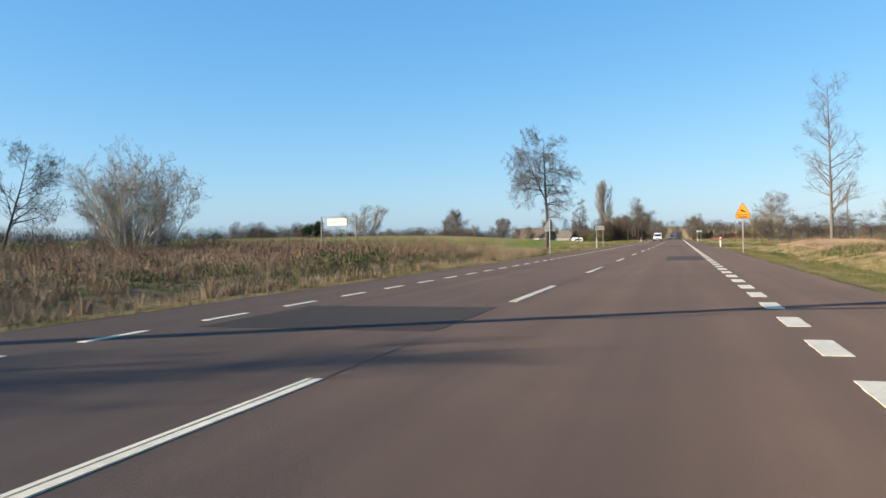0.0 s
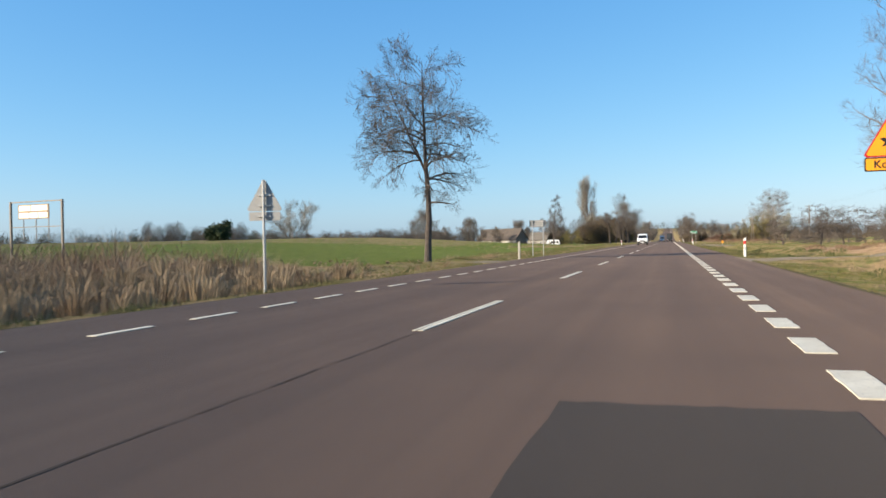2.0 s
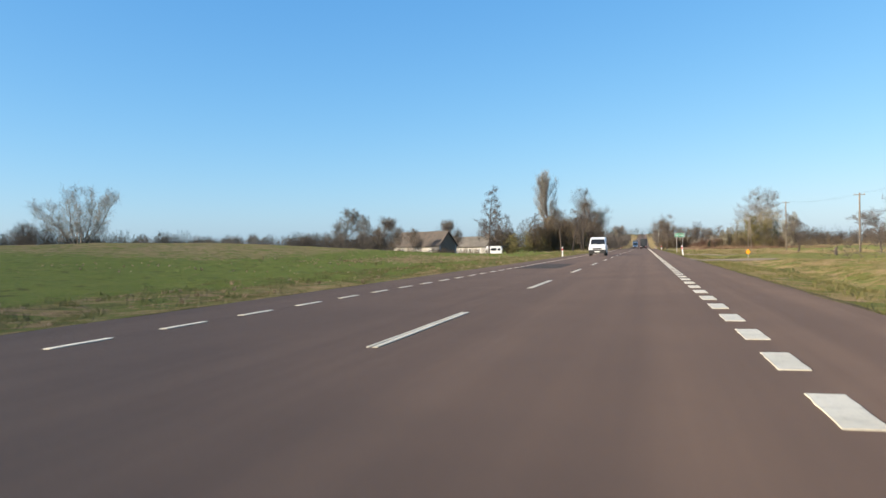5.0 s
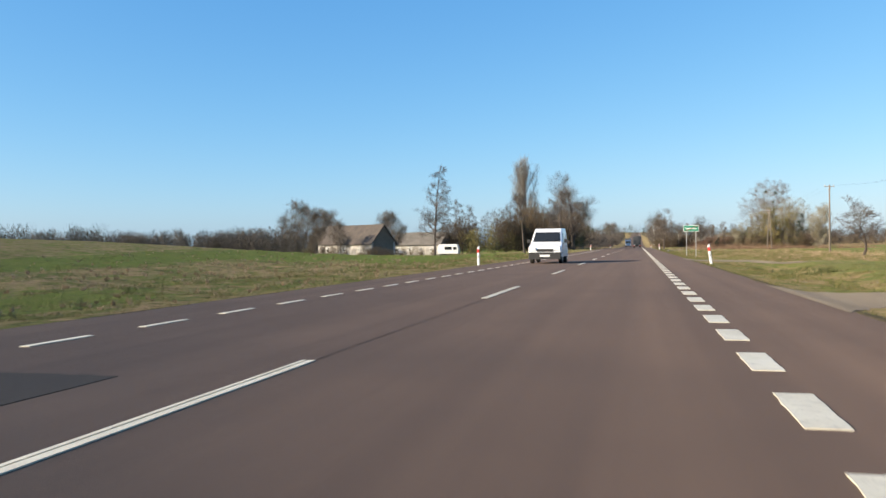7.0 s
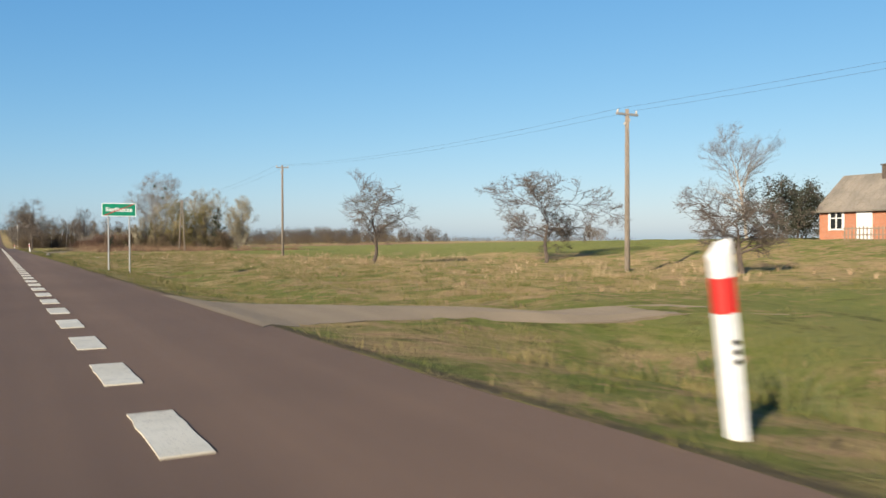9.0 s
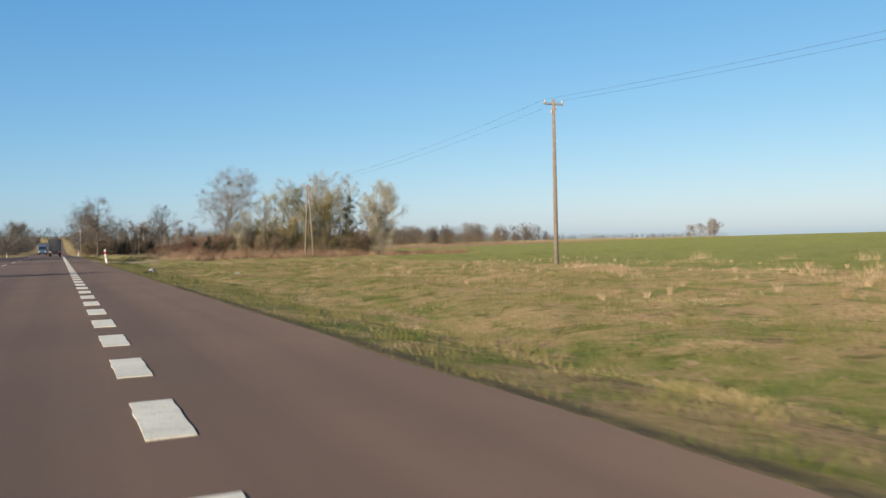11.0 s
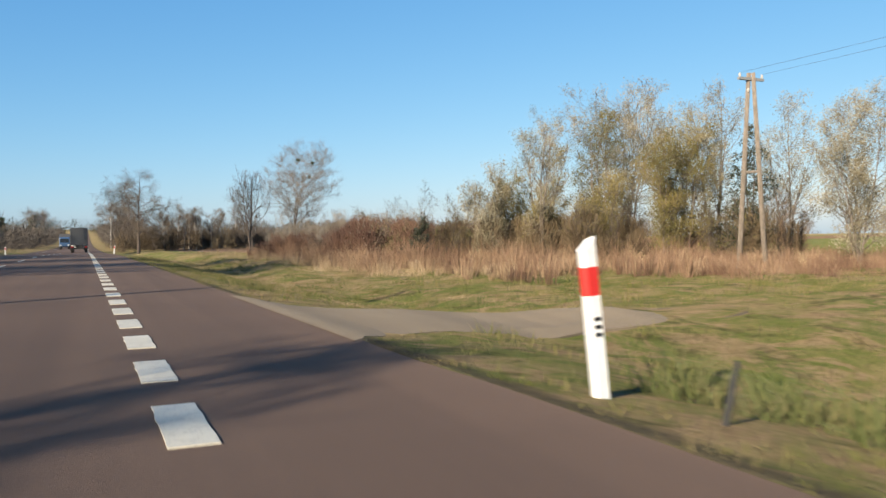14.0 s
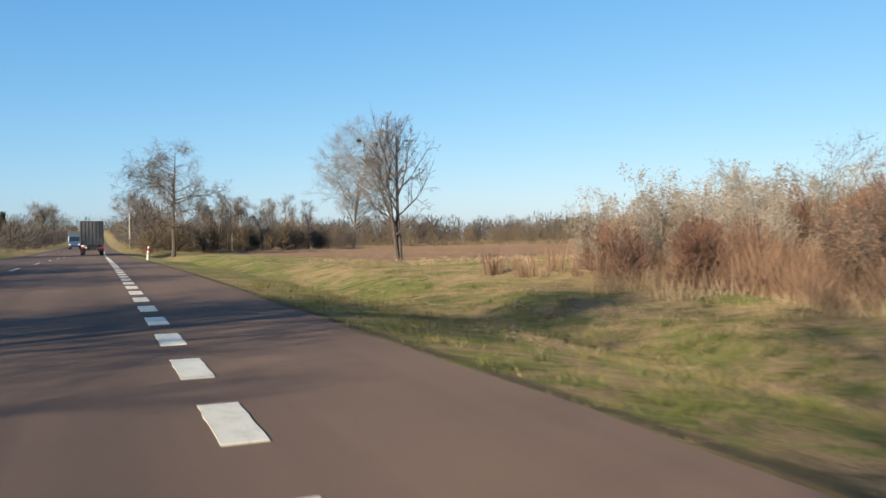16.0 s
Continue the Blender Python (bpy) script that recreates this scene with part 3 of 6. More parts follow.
blades("verge_grass", VERGE, [(3.57, 3.85, -3, 326, 40000, 0.015, 0.06), (3.75, 5.0, -3, 326, 90000, 0.02, 0.08), (5.0, 9.5, -3, 332, 230000, 0.03, 0.12), (9.5, 15, 112, 150, 12000, 0.05, 0.16), (9.5, 15, 186, 345, 60000, 0.05, 0.18), (9.5, 24, 150, 190, 30000, 0.02, 0.07), (15, 34, 192, 300, 50000, 0.06, 0.22),
                               (-6.98, -6.8, -3, 240, 16000, 0.015, 0.06), (-8.2, -6.95, -3, 240, 60000, 0.02, 0.1), (-13, -8.0, 56, 240, 100000, 0.04, 0.16), (-30, -13, 140, 230, 30000, 0.04, 0.14)], 3,
       "short mixed green and straw-coloured verge grass", width=0.009, gap=0.75, lean=0.9, tuft=24, spread=0.14)
blades("dry_grass", STRAW, [(-12, -8.2, -12, 54, 70000, 0.07, 0.24), (-34, -12, -5, 62, 70000, 0.12, 0.38), (-34, -9.6, 46, 63, 50000, 0.3, 0.75), (-34, -16, 50, 66, 30000, 0.5, 0.95), (-13, -9.0, 79, 100, 2500, 0.1, 0.3), (9, 17, 40, 70, 6000, 0.1, 0.3),
                            (14, 36, 195, 250, 13000, 0.1, 0.4), (11, 17, 298, 325, 30000, 0.15, 0.48), (17, 31, 297, 332, 40000, 0.22, 0.65), (12, 26, 342, 352, 9000, 0.06, 0.2)], 5,
       "tall bleached grass standing in dry clumps", lean=0.6, width=0.007, gap=0.9, tuft=110, spread=0.3)
blades("rust_weeds", RUST, [(-34, -11.5, -5, 60, 90000, 0.12, 0.4), (-40, -12.5, 40, 63, 60000, 0.4, 0.9), (12.5, 18, 303, 325, 50000, 0.3, 0.9), (18, 31, 300, 332, 80000, 0.4, 1.1), (20, 42, 288, 300, 30000, 0.3, 0.7)], 7,
       "rust-brown dead weed stalks in a thicket", lean=0.9, width=0.006, gap=0.85, tuft=130, spread=0.34)
blades("green_weeds", WEED, [(-15, -9, 22, 46, 12000, 0.15, 0.55), (5.5, 9, 78, 88, 3000, 0.1, 0.35), (5.6, 8.6, 170, 178, 3000, 0.06, 0.2), (5.6, 8.6, 266, 274, 3000, 0.06, 0.22), (8.5, 12, 46, 56, 4000, 0.15, 0.5)], 9,
       "low dark green weeds in the ditch", lean=0.7, width=0.014, gap=0.9)


def tussocks(name, mat, boxes, seed, label, width=0.0065, droop=0.7, spread=0.0):
    """Tufts of bent blades that fan out from one foot: boxes of x0, x1, y0, y1, tufts, blades in each, low, high."""
    rng = np.random.default_rng(seed)
    allv = []
    for x0, x1, y0, y1, many, each, low, high in boxes:
        cx, cy = rng.uniform(x0, x1, many), rng.uniform(y0, y1, many)
        drift = 0.5 + 0.5 * np.sin(cx * 0.8 + 1.9 * np.sin(cy * 0.31)) * np.sin(cy * 0.55 + 1.4 * np.sin(cx * 0.43))
        free = rng.uniform(0, 1, many) < 0.25 + 0.75 * drift
        free &= np.all([(np.abs(cy - c) > 4.4) | (cx < 3) | (cx > 15) for c in ENTRANCES], axis=0) & ~((cx < -6) & (cx > -12) & (np.abs(cy - 77) < 3.6))
        cx, cy = cx[free], cy[free]
        big = rng.uniform(0.5, 1.35, len(cx)) ** 1.3
        tip = rng.uniform(0, 2 * np.pi, len(cx))
        cx, cy, big, tip = (np.repeat(a, each) for a in (cx, cy, big, tip))
        h = rng.uniform(low, high, len(cx)) * big
        a, reach = rng.uniform(0, 2 * np.pi, len(cx)), h * droop * rng.uniform(0.15, 1.25, len(cx))
        dx, dy = np.cos(a) * reach + np.cos(tip) * h * 0.25, np.sin(a) * reach + np.sin(tip) * h * 0.25
        foot = (h * 0.3 + spread) * rng.uniform(0, 1, len(cx))
        x, y = cx + np.cos(a) * foot, cy + np.sin(a) * foot
        z = land_z(x, y) - 0.02
        w = width * (0.6 + h) * rng.uniform(0.6, 1.5, len(cx))
        t = rng.uniform(0, np.pi, len(cx))
        wx, wy = np.cos(t) * w, np.sin(t) * w
        low_l, low_r = np.stack([x - wx, y - wy, z], -1), np.stack([x + wx, y + wy, z], -1)
        mid = np.stack([x + dx * 0.35, y + dy * 0.35, z + h * 0.72], -1)
        side = np.stack([wx, wy, np.zeros_like(wx)], -1) * 0.8
        end = np.stack([x + dx, y + dy, z + h * rng.uniform(0.62, 1.08, len(cx))], -1)
        allv.append(np.stack([low_l, low_r, mid + side, mid - side, mid - side, mid + side, end, end - side * 0.1], 1).reshape(-1, 3))
    v = np.concatenate(allv)
    me = raw_mesh(name, v, np.arange(len(v)).reshape(-1, 4), mat, 4)
    return tagged(new(name, me), label, "grass", kind="stuff")


tussocks("straw_tussocks", STRAW, [(-13.5, -8.4, -6, 62, 900, 64, 0.14, 0.36), (-34, -13, 4, 64, 1300, 64, 0.26, 0.62), (-14, -9, 44, 63, 260, 90, 0.3, 0.66), (-20, -8.4, 62, 82, 260, 36, 0.07, 0.2), (-12, -7.6, 84, 240, 700, 34, 0.05, 0.13), (-24, -8.0, 148, 190, 700, 34, 0.06, 0.17), (-34, -13, 128, 232, 600, 30, 0.06, 0.15), (5.6, 13, 40, 70, 160, 40, 0.12, 0.3), (12, 34, 190, 262, 420, 36, 0.08, 0.26),
                                   (12, 18, 292, 327, 150, 54, 0.2, 0.5), (18, 33, 293, 330, 260, 54, 0.35, 0.8), (11, 26, 338, 350, 120, 40, 0.1, 0.26)], 21, "pale dry grass in drooping tussocks")
tussocks("rust_tussocks", RUST, [(-36, -11, 4, 62, 900, 60, 0.22, 0.58), (12.5, 33, 291, 334, 1100, 62, 0.3, 0.78)], 22, "rust-brown dead stalks in drooping tussocks", 0.0055, 0.5, 0.1)
tussocks("verge_tussocks", VERGE, [(3.95, 9.5, 0, 330, 8000, 40, 0.04, 0.12), (9.5, 22, 186, 300, 4200, 36, 0.06, 0.17), (9, 24, 150, 188, 1200, 32, 0.03, 0.09), (-13.5, -7.2, 60, 240, 2600, 28, 0.04, 0.1), (-7.8, -7.05, -5, 80, 500, 24, 0.05, 0.14), (-34, -13, 128, 232, 500, 30, 0.05, 0.12)], 23,
         "low mixed green and straw tussocks on the verge", 0.0055, 1.1, 0.22)
tussocks("dark_tussocks", WEED, [(4.4, 10, 232, 276, 240, 30, 0.05, 0.12), (4.4, 10, 284, 330, 260, 30, 0.05, 0.14), (-16, -9.5, 14, 60, 120, 50, 0.12, 0.36), (5.4, 9, 60, 90, 60, 40, 0.12, 0.35), (5.4, 8.8, 168, 182, 60, 40, 0.1, 0.26), (4.9, 6.4, 271, 276.6, 110, 44, 0.1, 0.28)], 24, "dark green weeds in small tufts", 0.008, 0.9, 0.15)


# ---- trees ----
def grow(seed, height_m, radius, levels, stems=1, stem_lean=0.1, bare=0.25, count=(14, 8, 6), angle=(50, 45, 40), ratio=(0.42, 0.45, 0.5), rise=(0.02, 0.06, 0.04), wiggle=(0.05, 0.1, 0.16), shape="round", twig=0.006, fork=0.0):
    """Branches of one tree: a list of (level, points, radii)."""
    rnd, out = random.Random(seed), []

    def run(p, d, length, r0, r1, lvl, forked=False):
        k = min(lvl, len(wiggle) - 1)
        n = max(3, min(9, int(length / (0.55 if lvl else 0.8)) + 2)) if lvl < 2 else 3 if lvl == 2 else 1
        pts, rad, dirs = [p.copy()], [r0], [d.copy()]
        for i in range(n):
            d = (d + Vector((rnd.gauss(0, 1), rnd.gauss(0, 1), rnd.gauss(0, 0.7))) * wiggle[k] + Vector((0, 0, rise[min(k, len(rise) - 1)]))).normalized()
            p = p + d * (length / n)
            pts.append(p.copy())
            rad.append(r0 + (r1 - r0) * ((i + 1) / n) ** 0.9)
            dirs.append(d.copy())
        out.append((lvl, pts, rad))
        if lvl >= levels:
            return
        if lvl == 0 and fork and not forked:
            i = int(fork * n)
            side = dirs[i].cross(Vector((rnd.gauss(0, 1), rnd.gauss(0, 1), 0))).normalized()
            run(pts[i], (dirs[i] + side * 0.42).normalized(), length * (1 - fork) * 0.88, rad[i] * 0.8, r1, 0, True)
        m = count[min(lvl, len(count) - 1)]
        m = max(2, int(m * (1 if lvl == 0 else min(1.4, max(0.35, length / (height_m * 0.25))))))
        for c in range(m):
            f = (0.1 if forked else bare) + (1 - (0.1 if forked else bare)) * (c + rnd.random() * 0.9) / m if lvl == 0 else 0.22 + 0.78 * (c + rnd.random()) / m
            f = min(f, 0.995)
            i = min(int(f * n), n - 1)
            u = f * n - i
            q = pts[i].lerp(pts[i + 1], u)
            rr = rad[i] + (rad[i + 1] - rad[i]) * u
            axis = dirs[i + 1]
            side = axis.cross(Vector((rnd.gauss(0, 1), rnd.gauss(0, 1), rnd.gauss(0, 1)))).normalized()
            ang = radians(angle[min(lvl, len(angle) - 1)] * rnd.uniform(0.7, 1.25))
            dd = (axis * math.cos(ang) + side * math.sin(ang)).normalized()
            base = (height_m if forked else length) * ratio[min(lvl, len(ratio) - 1)] * rnd.uniform(0.65, 1.2)
            if lvl == 0:
                g = (f - bare) / max(0.01, 1 - bare) if not forked else 0.35 + 0.65 * f
                base *= {"round": math.sin(math.pi * min(0.97, 0.25 + 0.72 * g)) + 0.15, "oval": 0.62 + 0.5 * math.sin(math.pi * g), "column": 0.8 - 0.45 * g, "spire": 0.12 + 1.1 * math.sin(math.pi * min(0.97, 0.22 + 0.76 * g)), "cone": 1.1 - 0.95 * g, "vase": 0.75 + 0.35 * g}[shape]
            else:
                base *= 1.15 - 0.7 * f
            run(q, dd, max(base, 0.12), max(min(rr * 0.62, base * 0.03), twig), twig * 0.7, lvl + 1)

    for s in range(stems):
        a = 2 * math.pi * (s + rnd.random() * 0.6) / stems
        lean = stem_lean * rnd.uniform(0.5, 1.3)
        d = Vector((math.cos(a) * lean, math.sin(a) * lean, 1)).normalized()
        start = Vector((math.cos(a), math.sin(a), 0)) * (0.16 * (stems - 1) * rnd.random() if stems > 1 else 0) - Vector((0, 0, 0.15))
        h = height_m * (1 if s == 0 else rnd.uniform(0.65, 1.0))
        run(start, d, h, radius * (1 if stems == 1 else rnd.uniform(0.6, 1)), twig * 1.5, 0)
    return out


def tubes(branches, pick):
    """Arrays of quads round the branches that pick() takes."""
    vs, fs, n = [], [], 0
    for lvl, pts, rad in branches:
        if not pick(lvl, rad[0]):
            continue
        sides = 9 if rad[0] > 0.12 else 6 if rad[0] > 0.04 else 3
        p = np.array([tuple(q) for q in pts])
        r = np.array(rad)
        d = np.gradient(p, axis=0)
        d /= np.linalg.norm(d, axis=1)[:, None] + 1e-9
        ref = np.where(np.abs(d[:, 2:3]) < 0.8, [[0.31, 0.17, 0.93]], [[1, 0.2, 0]])
        u = np.cross(d, ref)
        u /= np.linalg.norm(u, axis=1)[:, None]
        w = np.cross(d, u)
        a = np.arange(sides) * 2 * np.pi / sides
        ring = p[:, None] + r[:, None, None] * (u[:, None] * np.cos(a)[None, :, None] + w[:, None] * np.sin(a)[None, :, None])
        k = len(p)
        idx = n + np.arange(k * sides).reshape(k, sides)
        nxt = np.roll(idx, -1, 1)
        vs.append(ring.reshape(-1, 3))
        fs.append(np.stack([idx[:-1], nxt[:-1], nxt[1:], idx[1:]], -1).reshape(-1, 4))
        n += k * sides
    if not vs:
        return None
    return np.concatenate(vs), np.concatenate(fs)


def leaf_cards(branches, level, per, size, seed, spread=0.12, low=0.0):
    """Small single leaves, one flat quad each, round the ends of the twigs."""
    rng = np.random.default_rng(seed)
    tips = np.array([tuple(q) for lvl, pts, _ in branches if lvl >= level for q in pts[1:] if q.z > low])
    if not len(tips):
        return None
    p = np.repeat(tips, per, 0) if per >= 1 else tips[rng.uniform(0, 1, len(tips)) < per]
    p = p + rng.normal(0, spread, p.shape)
    u = rng.normal(0, 1, p.shape)
    u /= np.linalg.norm(u, axis=1)[:, None]
    w = np.cross(u, rng.normal(0, 1, p.shape))
    w /= np.linalg.norm(w, axis=1)[:, None]
    s = size * rng.uniform(0.5, 1.4, (len(p), 1))
    v = np.stack([p - u * s + w * s * 0.6, p - u * s - w * s * 0.6, p + u * s], 1).reshape(-1, 3)
    return v, np.arange(len(v)).reshape(-1, 3)


def fuzz_twigs(branches, level, per, length, width, droop, seed):
    """Slim last twigs along the finer branches."""
    rng = np.random.default_rng(seed + 500)
    ends = np.array([(tuple(pts[0]), tuple(pts[-1])) for lvl, pts, _ in branches if lvl >= level])
    ends = np.repeat(ends, per, 0)
    along = ends[:, 1] - ends[:, 0]
    p = ends[:, 0] + along * rng.uniform(0.25, 1.0, (len(ends), 1))
    along /= np.linalg.norm(along, axis=1)[:, None] + 1e-9
    d = along * 0.7 + rng.normal(0, 0.55, p.shape) - [0, 0, droop]
    d /= np.linalg.norm(d, axis=1)[:, None]
    w = np.cross(d, rng.normal(0, 1, p.shape))
    w *= width / np.linalg.norm(w, axis=1)[:, None]
    d *= length * rng.uniform(0.4, 1.4, (len(p), 1))
    mid = p + d * 0.5 + rng.normal(0, length * 0.06, p.shape)
    v = np.stack([p, mid + w, p + d, mid - w], 1).reshape(-1, 3)
    return v, np.arange(len(v)).reshape(-1, 4)


def tree(name, label, at, seed, bark, twigs, height_m, radius, levels=3, leaf=None, turn=0.0, category="tree", group="", split=0.035, fit=None, fuzz=None, shear=0.0, **grow_args):
    """A tree with its trunk and limbs, its twigs, and leaves where it still has some."""
    x, y = at
    branches = grow(seed, height_m, radius, levels, **grow_args)
    if fit:
        every = np.array([tuple(q) for _, pts, _ in branches for q in pts])
        wide = np.percentile(np.hypot(every[:, 0], every[:, 1]), 98) * 2
        sx, sz = fit[0] / wide, fit[1] / every[:, 2].max()
        for _, pts, _ in branches:
            for q in pts:
                q.x, q.y, q.z = q.x * sx + shear * max(0.0, q.z * sz - 3), q.y * sx, q.z * sz
    ob = thing(name, label, category, (x, y, height(x, y) - 0.03), turn, group)
    big = tubes(branches, lambda lvl, r: lvl == 0 or r > split)
    part("trunk", raw_mesh("trunk", *big, bark), None, ob)
    fine = tubes(branches, lambda lvl, r: not (lvl == 0 or r > split))
    if fuzz:
        more = fuzz_twigs(branches, levels, *fuzz, seed)
        fine = (np.concatenate([fine[0], more[0]]), np.concatenate([fine[1], more[1] + len(fine[0])])) if fine else more
    if fine:
        part("crown", raw_mesh("crown", *fine, twigs), None, ob)
    if leaf:
        mat, level, per, size, spread = leaf
        cards = leaf_cards(branches, level, per, size, seed, spread, height_m * 0.1)
        if cards:
            part("foliage", raw_mesh("foliage", *cards, mat, 3), None, ob)
    return ob


def again(ob, x, y, turn, scale=1.0):
    """The same tree once more at another place."""
    m = pose(x, y, height(x, y) - 0.03, 0, 0, turn) @ Matrix.Diagonal((scale, scale, scale, 1))
    return copy_thing(ob, m)

# the tall ash by the road, past its field entrance
ash = tree("ash_tree", "tall bare ash with forked trunk and drooping twigs beside the road", (-11.9, 79.2), 14, BARK_DARK, TWIG_DARK, 12.6, 0.21, 3, bare=0.3, count=(24, 14, 9), angle=(64, 50, 48),
     ratio=(0.3, 0.5, 0.55), rise=(0.0, -0.07, -0.02), wiggle=(0.035, 0.13, 0.2), shape="oval", twig=0.009, fork=0.45, fit=(7.2, 12.2), fuzz=(6, 0.32, 0.006, 0.05), shear=-0.16)
tree("poplar_tree", "tall pale bare tree on the rough verge", (18.9, 111.6), 37, BARK, TWIG, 20.5, 0.24, 3, bare=0.16, count=(34, 12, 8), angle=(46, 40, 40), ratio=(0.26, 0.44, 0.5),
     rise=(0.0, 0.09, 0.06), wiggle=(0.004, 0.09, 0.16), stem_lean=0.0, shape="column", twig=0.010, fit=(7.8, 21.0), fuzz=(14, 0.8, 0.005, -0.4))
# thicket of pale stems by the left verge
for k, (x, y, h) in enumerate(((-33.6, 46.0, 5.4), (-35.6, 50.8, 5.4), (-36.4, 47.5, 6.0), (-37.6, 50.0, 5.4))):
    tree("thicket_tree", "pale many-stemmed bare tree in a roadside thicket", (x, y), 40 + k, BARK_PALE, TWIG_PALE, h, 0.08, 3, stems=8, stem_lean=0.5, bare=0.1, count=(16, 8, 6),
         angle=(38, 42, 40), ratio=(0.36, 0.45, 0.5), rise=(0.02, 0.05, 0.04), shape="vase", twig=0.009, leaf=(LEAF_OLIVE, 3, 0.25, 0.05, 0.08), group="thicket by the road", fuzz=(2, 0.35, 0.005, -0.2))
dark_small = tree("dark_tree", "dark slender bare tree behind dry grass", (-42.5, 44.0), 51, BARK_DARK, TWIG_DARK, 7.4, 0.12, 3, bare=0.25, count=(18, 10, 7), angle=(55, 48, 42), ratio=(0.38, 0.45, 0.5), twig=0.009, fuzz=(7, 0.4, 0.008, -0.1))
again(dark_small, -45.5, 41.0, 140, 0.95)
again(dark_small, -50.0, 46.0, 250, 1.0)

# trees of the far fields and of the farm
tree("round_tree", "wide bare round tree on the crop's crest", (-76.3, 192.5), 61, BARK, TWIG_PALE, 6.4, 0.14, 3, stems=8, stem_lean=0.7, bare=0.12, count=(11, 7, 4), angle=(35, 38, 38), ratio=(0.4, 0.45, 0.5), shape="vase", twig=0.016,
     fit=(11.0, 8.0), fuzz=(7, 0.9, 0.009, -0.25))
tree("ball_pine", "dense dark round pine on the crop's crest", (-82.0, 173.1), 62, BARK_DARK, LEAF_GREEN, 3.3, 0.12, 2, stems=6, stem_lean=0.7, bare=0.05, count=(12, 7, 5), angle=(45, 45, 45), ratio=(0.42, 0.45, 0.5), shape="round", twig=0.012,
     leaf=(LEAF_GREEN, 1, 5, 0.2, 0.35))
alder = tree("alder_tree", "slim bare alder with level branches beside the farm", (-29.7, 254.7), 63, BARK_DARK, TWIG_DARK, 14.2, 0.2, 3, bare=0.16, count=(36, 9, 5), angle=(72, 48, 42), ratio=(0.28, 0.42, 0.5), rise=(0.0, 0.02, 0.04), wiggle=(0.02, 0.08, 0.15),
             shape="cone", twig=0.02, fit=(7.6, 13.8), fuzz=(15, 0.8, 0.009, 0.0))
for x, y, a, s in ((-33.5, 300, 60, 0.75), (-36.5, 306, 160, 0.85), (-41, 312, 200, 0.7), (-29, 318, 20, 0.8)):
    again(alder, x, y, a, s)
tree("lombardy_poplar", "tall narrow bare poplar behind the farm", (-32.2, 380.7), 64, BARK, TWIG_PALE, 27.0, 0.5, 3, bare=0.06, count=(44, 12, 6), angle=(30, 30, 32), ratio=(0.3, 0.42, 0.5), rise=(0.0, 0.07, 0.06), wiggle=(0.02, 0.06, 0.12), shape="spire", twig=0.04,
     fit=(11.0, 28.5), fuzz=(8, 2.2, 0.013, -1.3))
big = tree("roadside_lime", "broad dense bare lime tree at the road's edge", (-12.0, 298.6), 65, BARK_DARK, TWIG, 15.4, 0.32, 3, stems=2, stem_lean=0.08, bare=0.14, count=(20, 9, 6), angle=(48, 46, 42), ratio=(0.32, 0.44, 0.5), shape="round", twig=0.015,
           fit=(9.8, 15.4), fuzz=(12, 1.2, 0.01, -0.3))
again(big, -13.5, 309.5, 80, 0.85)
again(big, -14.0, 290.5, 200, 0.58)
far_round = tree("field_tree", "bare rounded tree far behind the crop", (-103, 362.0), 66, BARK, TWIG, 17.0, 0.3, 3, bare=0.14, count=(22, 10, 6), angle=(50, 46, 42), ratio=(0.36, 0.44, 0.5), shape="round", twig=0.028,
                 fit=(16.5, 16.5), fuzz=(12, 1.4, 0.016, -0.2))
again(far_round, -117, 421, 90, 1.05)
again(far_round, -57.5, 268, 10, 0.55)
again(far_round, -44.5, 275, 40, 0.5)
again(far_round, -63, 300, 200, 0.6)
again(far_round, -45.0, 253.4, 100, 0.36)
again(far_round, -50.5, 257.5, 300, 0.32)
again(far_round, -39.5, 266.0, 150, 0.48)

pollard = tree("pollard_tree", "thin dark lopped tree with short top branches by the road", (-13.5, 238.5), 68, BARK_DARK, TWIG_DARK, 7.8, 0.16, 3, bare=0.55, count=(20, 7, 4), angle=(55, 48, 44), ratio=(0.2, 0.5, 0.5), shape="round", twig=0.014, fuzz=(9, 0.5, 0.012, -0.1))
again(pollard, -14.0, 266.0, 130, 1.0)
# trees beside and behind the road's start, which throw their shade over it
tree("roadside_poplar", "tall bare roadside tree with a long clean trunk", (-12.6, 3.7), 31, BARK, TWIG, 15.0, 0.24, 2, bare=0.34, count=(12, 7), angle=(38, 42), ratio=(0.3, 0.45), wiggle=(0.015, 0.08), shape="oval", twig=0.02)
again(ash, -18.5, -2.5, 60, 0.7)

# old fruit trees
def apple(at, seed, wide, h, dark=True, name="apple_tree", label="old bare apple tree with a crooked crown in rough grass", angle=62, droop=0.02, bare=0.3, fine=6):
    return tree(name, label, at, seed, BARK_DARK if dark else BARK, TWIG_DARK if dark else TWIG, h, 0.15, 3, bare=bare, count=(11, 10, 7), angle=(angle, 54, 50), ratio=(0.75, 0.5, 0.55), rise=(0.0, -droop, 0.03), wiggle=(0.15, 0.17, 0.24),
                shape="vase", twig=0.014, group="old fruit trees", split=0.03, fit=(wide, h), fuzz=(fine, 0.34, 0.01, -0.1))


